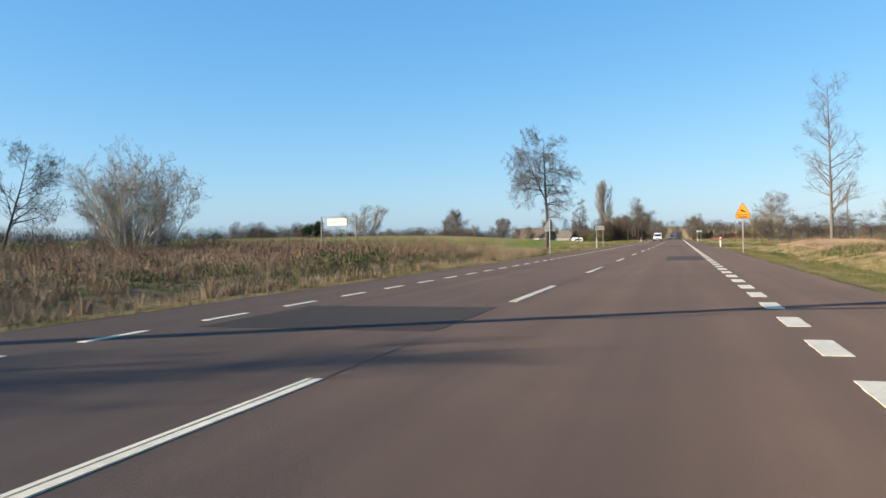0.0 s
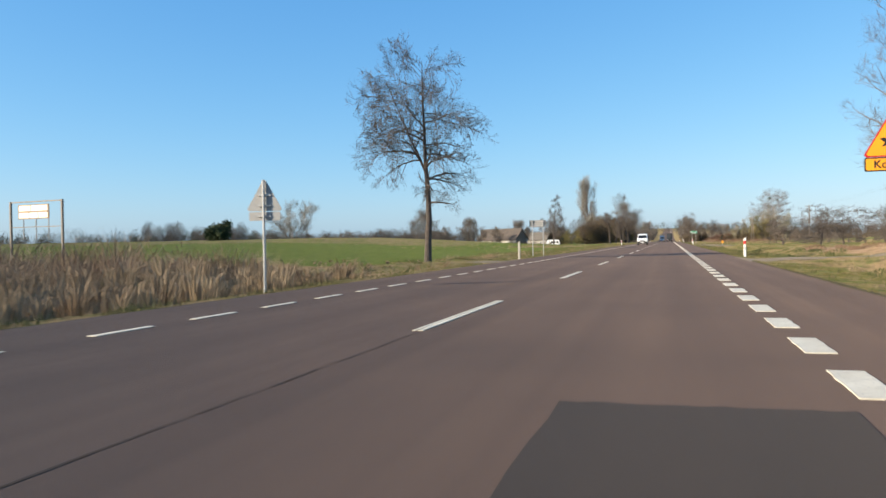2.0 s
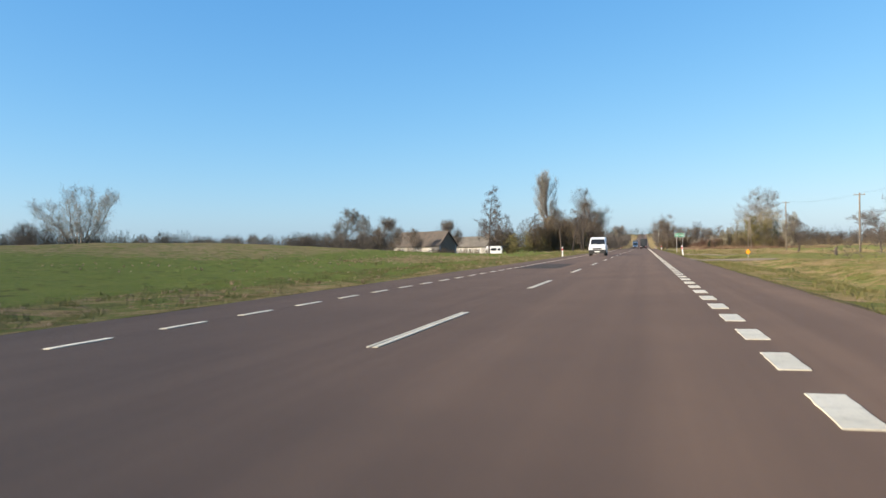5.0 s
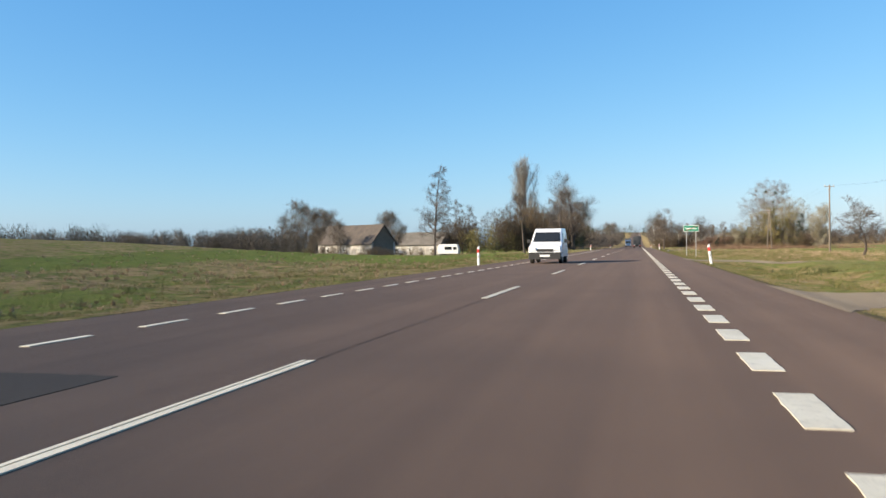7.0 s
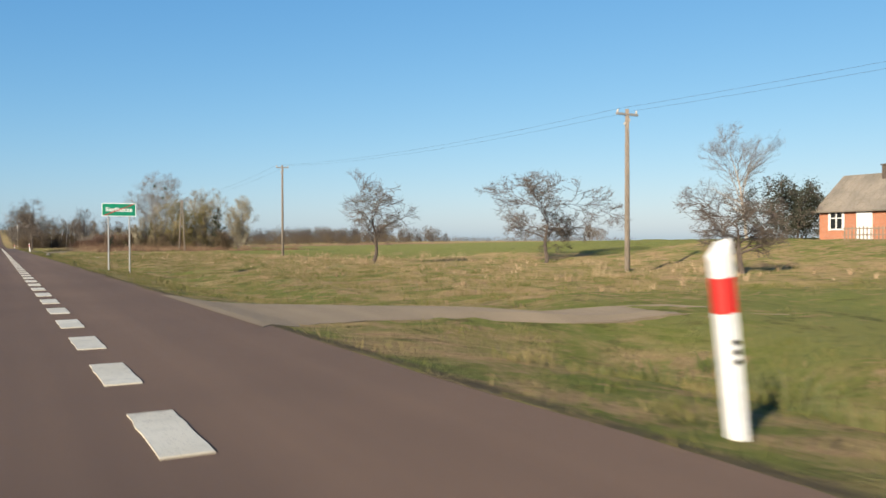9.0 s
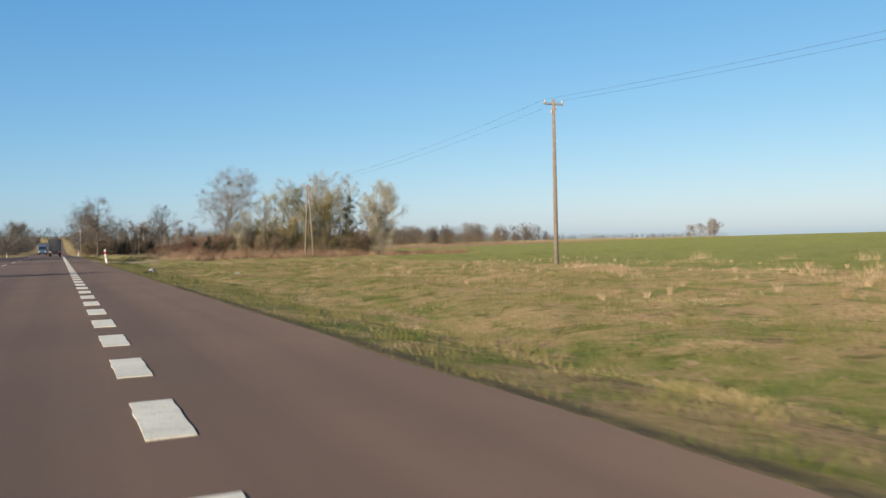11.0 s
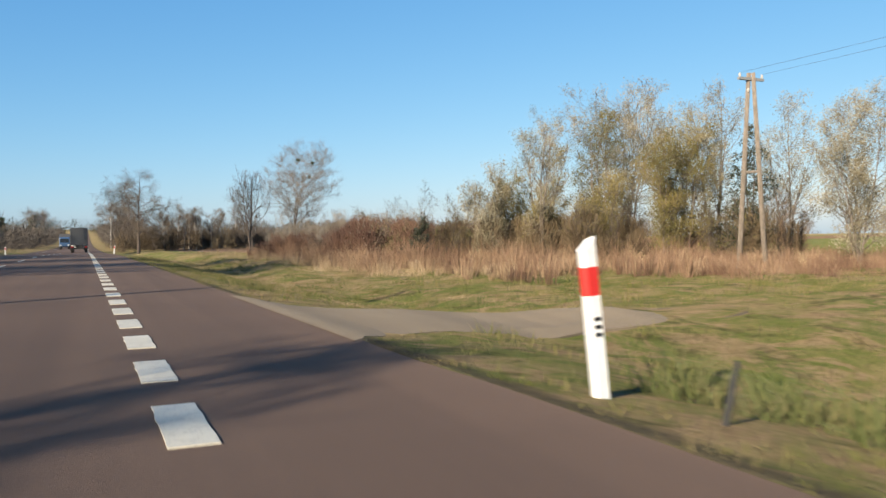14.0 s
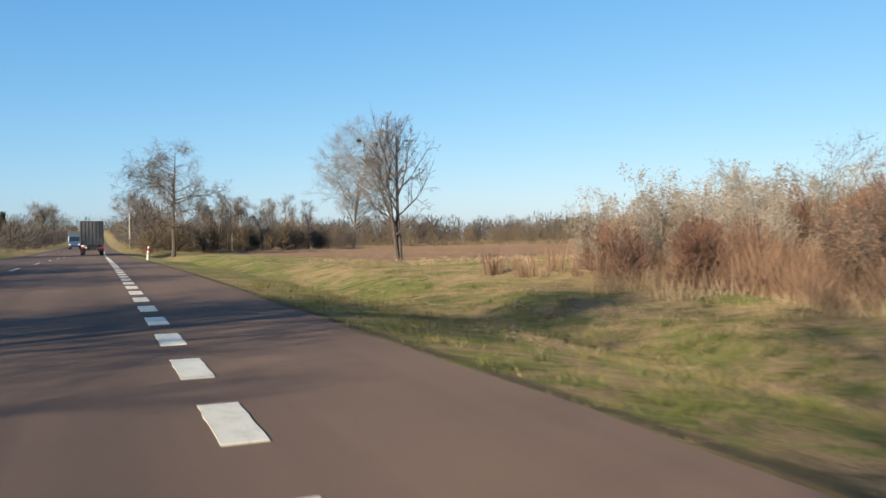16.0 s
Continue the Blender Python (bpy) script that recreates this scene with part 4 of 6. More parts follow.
apple((31.5, 215.5), 71, 9.6, 5.7, fine=9, angle=66, droop=0.05, bare=0.36)
apple((22.2, 221.5), 72, 7.4, 6.0, name="plum_tree", label="bare plum tree with upswept branches in rough grass", angle=46, droop=-0.09, bare=0.36, fine=3)
second_apple = apple((28.5, 197.5), 73, 5.0, 3.7, fine=3)
orchard_tree = tree("apple_tree", "old bare apple tree in a roadside orchard", (17.5, 140), 74, BARK_DARK, TWIG_DARK, 4.6, 0.14, 3, bare=0.28, count=(10, 8, 5), angle=(60, 54, 50), ratio=(0.75, 0.5, 0.55), rise=(0.0, -0.02, 0.03), wiggle=(0.13, 0.17, 0.24), shape="vase", twig=0.016, group="old fruit trees", split=0.03, fit=(7.2, 4.8), fuzz=(5, 0.45, 0.012, -0.1))
for x, y, a, s in ((13.1, 137.5, 100, 0.75), (21, 146, 200, 1.0), (24.5, 136, 280, 1.0), (30, 144, 20, 1.0), (27, 152, 160, 0.95), (35, 139, 222, 1.05), (40, 148, 310, 1.0), (45, 141, 60, 1.0)):
    again(orchard_tree, x, y, a, s)
tree("yard_birch", "slim birch with a few pale leaves by the cottage", (49.4, 214.8), 76, BARK_PALE, TWIG, 8.4, 0.13, 3, bare=0.24, count=(16, 9, 6), angle=(40, 40, 42), ratio=(0.42, 0.45, 0.5), rise=(0.0, 0.1, 0.06), shape="oval", twig=0.012, fit=(6.6, 8.8), fuzz=(8, 0.5, 0.005, -0.4), leaf=(LEAF_WHITE, 3, 1, 0.03, 0.1))
tree("yard_bush", "dark tangled bush beside the cottage", (51.6, 212.4), 77, BARK_DARK, TWIG_DARK, 3.2, 0.06, 3, stems=9, stem_lean=0.6, bare=0.05, count=(9, 6, 5), twig=0.01, shape="vase", category="bush", fit=(7.4, 4.6), fuzz=(4, 0.3, 0.012, 0.0), leaf=(FAR_DARK, 2, 5, 0.07, 0.25))
tree("rust_bush", "rust-brown leafy bush in front of the cottage", (51.1, 200.4), 78, BARK_DARK, TWIG_DARK, 1.7, 0.04, 2, stems=10, stem_lean=0.6, bare=0.05, count=(9, 6), twig=0.008, shape="vase", category="bush", fit=(2.9, 2.2), leaf=(RED_LEAF, 1, 16, 0.045, 0.2))
apple((48.8, 194.6), 79, 4.2, 5.6, False, angle=45, droop=-0.04, fine=3)
again(second_apple, 59.0, 206.0, 200, 1.0)
apple((54.6, 192.0), 80, 4.8, 4.9, False, angle=45, droop=-0.03, fine=3)

# the grove past the field entrance
def grove_tree(at, seed, h, leafmat, per=4, stems=2, wood=BARK_PALE, tw=TWIG_PALE, size=0.034, lean=0.16, wide=0.26):
    return tree("grove_tree", "slender poplar with thin yellowing leaves in a grove", at, seed, wood, tw, h, 0.08, 3, stems=stems, stem_lean=lean, bare=0.08, count=(20, 7, 4), angle=(42, 42, 42), ratio=(wide, 0.45, 0.5), rise=(0.0, 0.08, 0.05),
                shape="oval", twig=0.008, leaf=(leafmat, 2, round(per * 1.25), size, 0.16), group="grove")


for k, (x, y, h, mat, per) in enumerate(((20.7, 307.9, 4.4, LEAF_WHITE, 9), (23.4, 306.9, 3.8, LEAF_YELLOW, 8), (24.8, 304.6, 4.2, LEAF_YELLOW, 9), (26.2, 305.6, 7.4, LEAF_OLIVE, 8), (28.1, 305.8, 8.6, LEAF_WHITE, 7),
                                         (29.6, 304.0, 7.8, LEAF_WHITE, 7), (27.0, 301.5, 5.6, LEAF_OLIVE, 9), (30.9, 302.6, 8.4, LEAF_WHITE, 6), (25.5, 310.5, 8.0, LEAF_YELLOW, 6), (30.5, 309.5, 9.4, LEAF_WHITE, 5), (28.6, 302.0, 6.6, LEAF_YELLOW, 8), (23.0, 309.5, 4.2, LEAF_OLIVE, 8))):
    grove_tree((x, y), 90 + k, h + 0.3, mat, per, 3, BARK, TWIG, lean=0.12, wide=0.27)
grove_tree((22.6, 305.7), 103, 7.2, LEAF_WHITE, 6, 2, BARK, TWIG, lean=0.04, wide=0.2)
grove_tree((33.2, 295.8), 101, 7.4, LEAF_WHITE, 12, 4, BARK, TWIG, lean=0.2, wide=0.3)
grove_tree((34.5, 301.0), 102, 8.2, LEAF_WHITE, 8, 3, BARK, TWIG)
for k, (x, y, h, mat) in enumerate(((19.0, 310.5, 3.4, LEAF_OLIVE), (21.8, 311.0, 3.2, LEAF_YELLOW), (24.4, 303.2, 3.6, LEAF_OLIVE), (29.6, 300.6, 3.4, LEAF_OLIVE), (32.6, 299.6, 3.2, RUST), (17.6, 313.5, 2.4, RUST), (16.8, 321.0, 2.2, RUST), (15.0, 320.5, 1.8, RUST), (21.0, 326.5, 3.3, LEAF_OLIVE), (22.6, 329.0, 3.4, LEAF_OLIVE))):
    tree("grove_bush", "tangled autumn bush at the grove's edge", (x, y), 120 + k, BARK_DARK, TWIG_DARK, h, 0.035, 3, stems=7, stem_lean=0.4, bare=0.05, count=(8, 5, 3), angle=(38, 42, 42), ratio=(0.4, 0.45, 0.5), twig=0.007, shape="vase", category="bush",
         leaf=(mat, 2, 3, 0.024, 0.14), fuzz=(3, 0.3, 0.004, -0.2), group="grove")
sprig = tree("sprig_bush", "pale upright seeding shrub standing in reddish scrub", (15.6, 326.4), 145, BARK, TWIG_PALE, 2.8, 0.02, 2, stems=16, stem_lean=0.22, bare=0.3, count=(9, 5), angle=(26, 34), ratio=(0.22, 0.5), rise=(0.0, 0.03), wiggle=(0.04, 0.1), twig=0.004, shape="oval", category="bush",
             leaf=(SEEDHEAD, 1, 4, 0.026, 0.08), fuzz=(3, 0.18, 0.003, -0.2), group="grove")
for x, y, a, k in ((14.4, 326.0, 60, 0.65), (16.4, 327.4, 130, 0.95), (17.6, 328.6, 200, 0.95), (15.4, 328.0, 250, 0.75), (20.0, 328.8, 20, 1.1), (21.2, 329.6, 300, 1.2), (16.0, 324.4, 170, 0.8), (19.0, 326.4, 90, 0.85)):
    again(sprig, x, y, a, k)
tree("dark_juniper", "dense dark evergreen at the grove's edge", (31.4, 300.2), 131, BARK_DARK, LEAF_GREEN, 6.6, 0.09, 3, stems=2, stem_lean=0.06, bare=0.03, count=(26, 8, 5), angle=(55, 45, 45), ratio=(0.2, 0.4, 0.5), shape="cone", twig=0.01, fit=(3.6, 6.8), leaf=(FAR_DARK, 2, 6, 0.06, 0.12))
tree("young_pine", "young green pine standing in dry weeds", (16.0, 306.7), 132, BARK_DARK, LEAF_GREEN, 2.6, 0.05, 2, bare=0.08, count=(26, 8), angle=(55, 45), ratio=(0.3, 0.4), rise=(0.0, 0.1), shape="cone", twig=0.008, leaf=(FAR_DARK, 1, 4, 0.05, 0.08))
tree("leaning_tree", "dark leaning bare tree with two stems at the field's edge", (16.3, 350.5), 133, BARK_DARK, TWIG_DARK, 8.2, 0.16, 3, stems=2, stem_lean=0.09, bare=0.22, count=(18, 9, 6), angle=(50, 48, 44), ratio=(0.4, 0.46, 0.5), shape="round", twig=0.012, fit=(5.6, 8.4), fuzz=(3, 0.4, 0.006, 0.0))
tree("willow_tree", "spreading bare tree with hanging twigs by the road", (8.8, 404.0), 134, BARK_DARK, TWIG, 13.4, 0.26, 3, bare=0.24, count=(28, 11, 7), angle=(68, 50, 46), ratio=(0.42, 0.44, 0.5), rise=(0.0, -0.04, -0.08), wiggle=(0.03, 0.12, 0.18), shape="round", twig=0.013,
     fit=(12.6, 13.4), fuzz=(8, 0.9, 0.011, 0.55))
twin = tree("tall_lime", "tall round pale bare tree with ascending limbs behind the grove", (46.2, 458.0), 141, BARK, TWIG_GREY, 24.0, 0.42, 3, stems=2, stem_lean=0.15, bare=0.2, count=(15, 11, 8), angle=(40, 40, 40), ratio=(0.42, 0.44, 0.48),
            rise=(0.0, 0.08, 0.06), wiggle=(0.03, 0.07, 0.14), shape="oval", twig=0.022, fit=(22.0, 25.0), fuzz=(15, 1.7, 0.011, -0.35))
for x, z in ((1.4, 20.6), (4.9, 20.0), (4.1, 16.6)):
    rng = np.random.default_rng(int(z * 10))
    ball = rng.normal(0, 0.17, (160, 1, 3)) + [x, 0, z] + rng.normal(0, 0.1, (160, 3, 3))
    part("mistletoe", raw_mesh("mistletoe", ball.reshape(-1, 3), np.arange(480).reshape(-1, 3), LEAF_GREEN, 3), None, twin, "dark ball of mistletoe")
light_tree = tree("distant_tree", "small bare tree far out in the fields", (208, 425), 136, BARK, TWIG_GREY, 6.0, 0.16, 2, bare=0.12, count=(18, 12), angle=(58, 46), ratio=(0.5, 0.45), shape="round", twig=0.025, fuzz=(7, 0.9, 0.014, -0.1), group="distant trees")
for x, y, a, s in ((200, 428, 90, 0.7), (215, 432, 50, 0.85), (330, 560, 30, 1.2), (-97, 385, 200, 1.4), (10, 520, 70, 2.0), (14, 560, 20, 2.2), (-14, 560, 160, 1.9), (-13, 620, 10, 2.0), (30, 520, 90, 1.5), (-140, 300, 10, 1.0), (-120, 330, 60, 1.1), (250, 470, 10, 0.8), (160, 520, 120, 1.3)):
    again(light_tree, x, y, a, s)


birch = tree("birch_tree", "slim bare birch with a pale trunk at the wood's edge", (14.6, 426.0), 151, BARK_PALE, TWIG, 7.2, 0.12, 3, bare=0.3, count=(20, 8, 5), angle=(38, 40, 40), ratio=(0.24, 0.44, 0.5), rise=(0.0, 0.06, 0.0), wiggle=(0.02, 0.1, 0.15), shape="oval", twig=0.016, fuzz=(6, 0.6, 0.012, 0.1), group="birch wood")
for x, y, a, k in ((16.4, 434, 40, 0.9), (27.5, 443, 90, 1.05), (15.8, 429, 150, 0.85), (17.2, 431, 210, 1.1), (18.4, 430, 260, 0.9), (19.8, 434, 310, 1.05), (21.2, 433, 20, 1.0), (22.8, 437, 70, 1.1), (24.4, 436, 120, 0.9), (26.4, 440, 200, 1.05), (31, 446, 330, 1.2), (36, 450, 100, 1.1)):
    again(birch, x, y, a, k)
spruce = tree("spruce_tree", "dark pointed spruce far down the road", (-15.5, 590.0), 152, BARK_DARK, LEAF_GREEN, 11.0, 0.16, 2, bare=0.05, count=(44, 8), angle=(70, 45), ratio=(0.26, 0.4), shape="cone", twig=0.05, leaf=(LEAF_GREEN, 1, 5, 0.3, 0.25), group="spruces")
for x, y, a, k in ((-20.5, 540, 80, 0.85), (-23.5, 545, 160, 0.95), (-26.5, 538, 240, 0.8), (-31, 560, 20, 1.0)):
    again(spruce, x, y, a, k)


# ---- woods and scrub in the distance ----
def scrub(name, mat, line, depth, high, count, size, seed, label, uneven=0.8, thin=0.4):
    """A belt of trees or bushes along a line: each has its own rounded crown of slim twigs that spread from its foot."""
    rng = np.random.default_rng(seed)
    pts = np.array(line, float)
    run = np.concatenate([[0], np.cumsum(np.linalg.norm(np.diff(pts, axis=0), axis=1))])
    many = max(6, int(run[-1] * (1 + 2 * depth / high) / (high * 0.42)))
    s = rng.uniform(0, run[-1], many)
    cx = np.interp(s, run, pts[:, 0]) + rng.uniform(-depth, depth, many)
    cy = np.interp(s, run, pts[:, 1]) + rng.uniform(-depth, depth, many)
    tall = high * (1 - 0.75 * uneven * rng.uniform(0, 1, many) ** 1.4)
    wide = tall * rng.uniform(0.26, 0.46, many)
    pick = rng.choice(many, count, p=tall ** 1.5 / np.sum(tall ** 1.5))
    way = rng.normal(0, 1, (count, 3))
    way /= np.linalg.norm(way, axis=1)[:, None]
    way *= rng.uniform(0, 1, (count, 1)) ** 0.42
    under = rng.uniform(0, 1, count) < 0.3
    h, r = tall[pick], wide[pick]
    off = np.stack([way[:, 0] * r * np.where(under, 1.25, 1), way[:, 1] * r * np.where(under, 1.25, 1), np.where(under, 0.24 + 0.24 * way[:, 2], 0.58 + 0.42 * way[:, 2]) * h], -1)
    x, y = cx[pick] + off[:, 0], cy[pick] + off[:, 1]
    p = np.stack([x, y, land_z(x, y) + off[:, 2]], -1)
    u = off / h[:, None] - [0, 0, 0.12] + rng.normal(0, 0.16, p.shape)
    u /= np.linalg.norm(u, axis=1)[:, None]
    w = np.cross(u, rng.normal(0, 1, p.shape))
    w /= np.linalg.norm(w, axis=1)[:, None]
    k = size * rng.uniform(0.5, 1.7, (count, 1))
    v = np.stack([p - u * k + w * k * thin, p - u * k - w * k * thin, p + u * k], 1).reshape(-1, 3)
    return tagged(new(name, raw_mesh(name, v, np.arange(len(v)).reshape(-1, 3), mat, 3)), label, "woods", kind="stuff")


scrub("far_wood", FAR_BROWN, [(-420, 330), (-260, 420), (-160, 470), (-60, 520)], 14, 11, 67626, 0.546, 201, "hazy brown bare wood along the horizon", thin=0.09)
scrub("far_wood", FAR_DARK, [(-330, 120), (-220, 260), (-150, 330)], 10, 10, 70000, 0.36, 202, "dark low wood beyond the crop", 0.5, thin=0.1)
scrub("far_wood", FAR_BROWN, [(-128, 213), (-116, 216), (-104, 220)], 4, 6.4, 30000, 0.2, 234, "grey bare thicket behind the crop's crest", 0.5, thin=0.08)
scrub("far_wood", FAR_BROWN, [(-330, -60), (-240, 60), (-260, 160), (-300, 240)], 10, 9, 31212, 0.425, 203, "brown low scrub beyond dry grass", thin=0.09)
scrub("far_wood", FAR_BROWN, [(-185, 312), (-130, 350), (-92, 388)], 8, 9.0, 52000, 0.36, 223, "brown bare wood behind the crop", 0.5, thin=0.14)
scrub("far_wood", FAR_BROWN, [(22, 474), (60, 482), (120, 476), (170, 470)], 8, 7.5, 44000, 0.4, 224, "brown bare wood behind the ploughed field", 0.7, thin=0.12)
scrub("far_wood", FAR_BROWN, [(-20, 432), (-42, 450), (-85, 462)], 7, 7, 18000, 0.34, 225, "brown bare wood past the farm", 0.7, thin=0.12)
scrub("farm_scrub", FAR_RUST, [(-34, 288), (-28, 292), (-21, 300), (-15, 345)], 4.5, 10.0, 90000, 0.26, 204, "brown and olive scrub round the farm", thin=0.09)
scrub("farm_scrub", LEAF_OLIVE, [(-33, 284), (-27, 289), (-20, 300), (-15, 330)], 3, 6.0, 14000, 0.16, 205, "olive willow scrub beside the road")
scrub("thicket_scrub", FAR_BROWN, [(-58, 38), (-46, 44), (-38, 48), (-33, 52)], 3.5, 2.3, 30600, 0.091, 206, "dark tangled undergrowth behind dry grass", thin=0.09)
scrub("roadside_wood", FAR_BROWN, [(-14, 345), (-15, 420), (-15, 520), (-15, 640), (-17, 900)], 4, 7, 60000, 0.42, 207, "bare roadside trees in the distance", thin=0.09)
scrub("right_wood", FAR_RUST, [(10.5, 424), (16, 432), (26, 442)], 5, 4.8, 36000, 0.24, 219, "dark brown bare birch wood beside the road", 0.6, thin=0.09)
scrub("right_wood", FAR_BROWN, [(17, 436), (28, 440), (40, 441)], 3, 4.4, 40000, 0.2, 226, "dark low thicket beyond the ploughed field", 0.4, thin=0.1)
scrub("right_wood", FAR_RUST, [(12, 425), (20, 440), (40, 450), (75, 440), (130, 430)], 9, 4.2, 45900, 0.202, 208, "rust-brown scrub beyond the ploughed field", 0.97, thin=0.09)
scrub("right_wood", FAR_BROWN, [(11, 450), (12, 520), (13, 640), (14, 900)], 4, 9, 60000, 0.45, 209, "bare roadside trees in the distance", thin=0.09)
scrub("far_wood", FAR_BROWN, [(40, 500), (90, 510), (140, 520)], 10, 7, 20808, 0.546, 210, "low brown wood along the horizon", thin=0.09)
scrub("grove_undergrowth", FAR_RUST, [(20, 310), (25, 304), (30, 301.5), (33, 299)], 1.6, 3.0, 42000, 0.14, 227, "brown tangled undergrowth inside the grove", 0.7, thin=0.09)
scrub("mid_scrub", BRUSH, [(16, 311), (18, 320), (23, 328), (30, 332)], 2.6, 2.8, 95000, 0.11, 211, "reddish tangled scrub behind the verge", 0.6, thin=0.1)
scrub("mid_scrub", BRUSH, [(13.2, 323.5), (14.4, 326.4), (18, 330), (23, 332)], 1.5, 1.9, 52000, 0.09, 229, "reddish tangled scrub at the field corner", 0.6, thin=0.12)
scrub("mid_scrub", SEEDHEAD, [(14.0, 325.5), (15.4, 327), (18, 330), (22, 331.5)], 1.3, 2.5, 2400, 0.05, 230, "pale seedheads above the scrub", 0.4, thin=0.26)
scrub("mid_scrub", SEEDHEAD, [(16.5, 311), (18, 320), (24, 328), (31, 331)], 2.4, 3.5, 5000, 0.055, 228, "pale seedheads and sprigs above the scrub", 0.5, thin=0.22)
scrub("mid_scrub", WEED, [(17.5, 311), (19, 320), (24, 327), (31, 330)], 2.2, 2.3, 26000, 0.05, 222, "dark olive bramble scrub behind the verge", 0.8)
def clumps(name, mat, boxes, per, size, seed, label, thin=0.3):
    """Loose low clumps: boxes of x0, x1, y0, y1, how many, radius, height."""
    rng = np.random.default_rng(seed)
    got = []
    for x0, x1, y0, y1, many, wide, high in boxes:
        cx, cy = rng.uniform(x0, x1, many), rng.uniform(y0, y1, many)
        free = np.all([(np.abs(cy - c) > 4.2) | (cx < 3) | (cx > 16) for c in ENTRANCES], axis=0)
        cx, cy = np.repeat(cx[free], per), np.repeat(cy[free], per)
        k = rng.uniform(0.45, 1.4, int(free.sum()))
        k = np.repeat(k, per)
        a, r = rng.uniform(0, 2 * np.pi, len(k)), np.sqrt(rng.uniform(0, 1, len(k)))
        x, y = cx + np.cos(a) * r * wide * k, cy + np.sin(a) * r * wide * k * 1.4
        z = land_z(x, y) + high * k * np.sqrt(1.02 - r * r) * rng.uniform(0, 1, len(k)) ** 0.7
        got.append(np.stack([x, y, z], -1))
    p = np.concatenate(got)
    u = rng.normal(0, 1, p.shape) * [0.6, 0.6, 1.0]
    u /= np.linalg.norm(u, axis=1)[:, None]
    w = np.cross(u, rng.normal(0, 1, p.shape))
    w /= np.linalg.norm(w, axis=1)[:, None]
    h = size * rng.uniform(0.4, 1.6, (len(p), 1))
    v = np.stack([p - u * h + w * h * thin, p - u * h - w * h * thin, p + u * h], 1).reshape(-1, 3)
    return tagged(new(name, raw_mesh(name, v, np.arange(len(v)).reshape(-1, 3), mat, 3)), label, "weeds", kind="stuff")


clumps("weed_clumps", RUST, [(-34, -13, 6, 62, 90, 0.75, 0.95), (-26, -12, 34, 60, 30, 0.7, 1.0), (9.5, 17, 42, 106, 60, 0.6, 0.28)], 280, 0.07, 231, "rust-brown dead weeds in clumps among dry grass", 0.16)
clumps("weed_clumps", WEED, [(-20, -10.5, 8, 38, 20, 0.6, 0.4), (-34, -18, 10, 40, 8, 0.9, 0.6), (5.6, 9.5, 40, 130, 40, 0.45, 0.16)], 170, 0.05, 232, "dark green weeds in low clumps", 0.35)
clumps("straw_clumps", STRAW, [(-16, -9.2, -6, 60, 130, 0.55, 0.6), (-13, -9.5, 40, 63, 50, 0.5, 0.85), (6, 13, 40, 130, 60, 0.4, 0.22), (12, 22, 192, 275, 90, 0.5, 0.2), (5.5, 12, 284, 330, 80, 0.5, 0.12), (5, 14, 200, 284, 150, 0.6, 0.07), (11.5, 16, 296, 326, 40, 0.6, 0.5), (-12.5, -8, 78, 235, 40, 0.45, 0.15)], 240, 0.034, 233, "bleached straw tufts on the verge", 0.06)
scrub("orchard_scrub", FAR_BROWN, [(16, 150), (26, 158), (46, 160)], 4, 2.2, 9000, 0.2, 221, "low brown scrub behind old fruit trees", 0.95, thin=0.07)
scrub("weed_thicket", RUST, [(-14, 36), (-19, 40), (-24, 46), (-22, 56)], 2.0, 1.1, 9000, 0.05, 217, "rust-brown weed clumps in dry grass", 0.95)
scrub("weed_thicket", WEED, [(-12, 28), (-14, 36), (-13, 42)], 1.4, 0.8, 5000, 0.05, 218, "dark green nettles in dry grass", 0.95)
scrub("farm_scrub", FAR_BROWN, [(-130, 300), (-84, 280), (-60, 270)], 5, 6.0, 60000, 0.24, 213, "brown bare scrub beside the barn", thin=0.09)
scrub("farm_scrub", FAR_RUST, [(-54, 261), (-46, 256.5), (-37, 254), (-32, 262)], 1.2, 2.3, 16000, 0.12, 215, "low brown weeds along the barn wall", thin=0.09)
scrub("field_hedge", FAR_BROWN, [(150, 520), (260, 600), (420, 640)], 8, 4, 9000, 0.485, 216, "thin far hedge beyond the crop", 0.95, thin=0.09)
scrub("far_wood", FAR_DARK, [(-90, 700), (-50, 760), (-24, 900), (24, 960), (70, 860), (130, 700)], 20, 14, 23409, 0.789, 214, "dark wood on the far rise", thin=0.09)


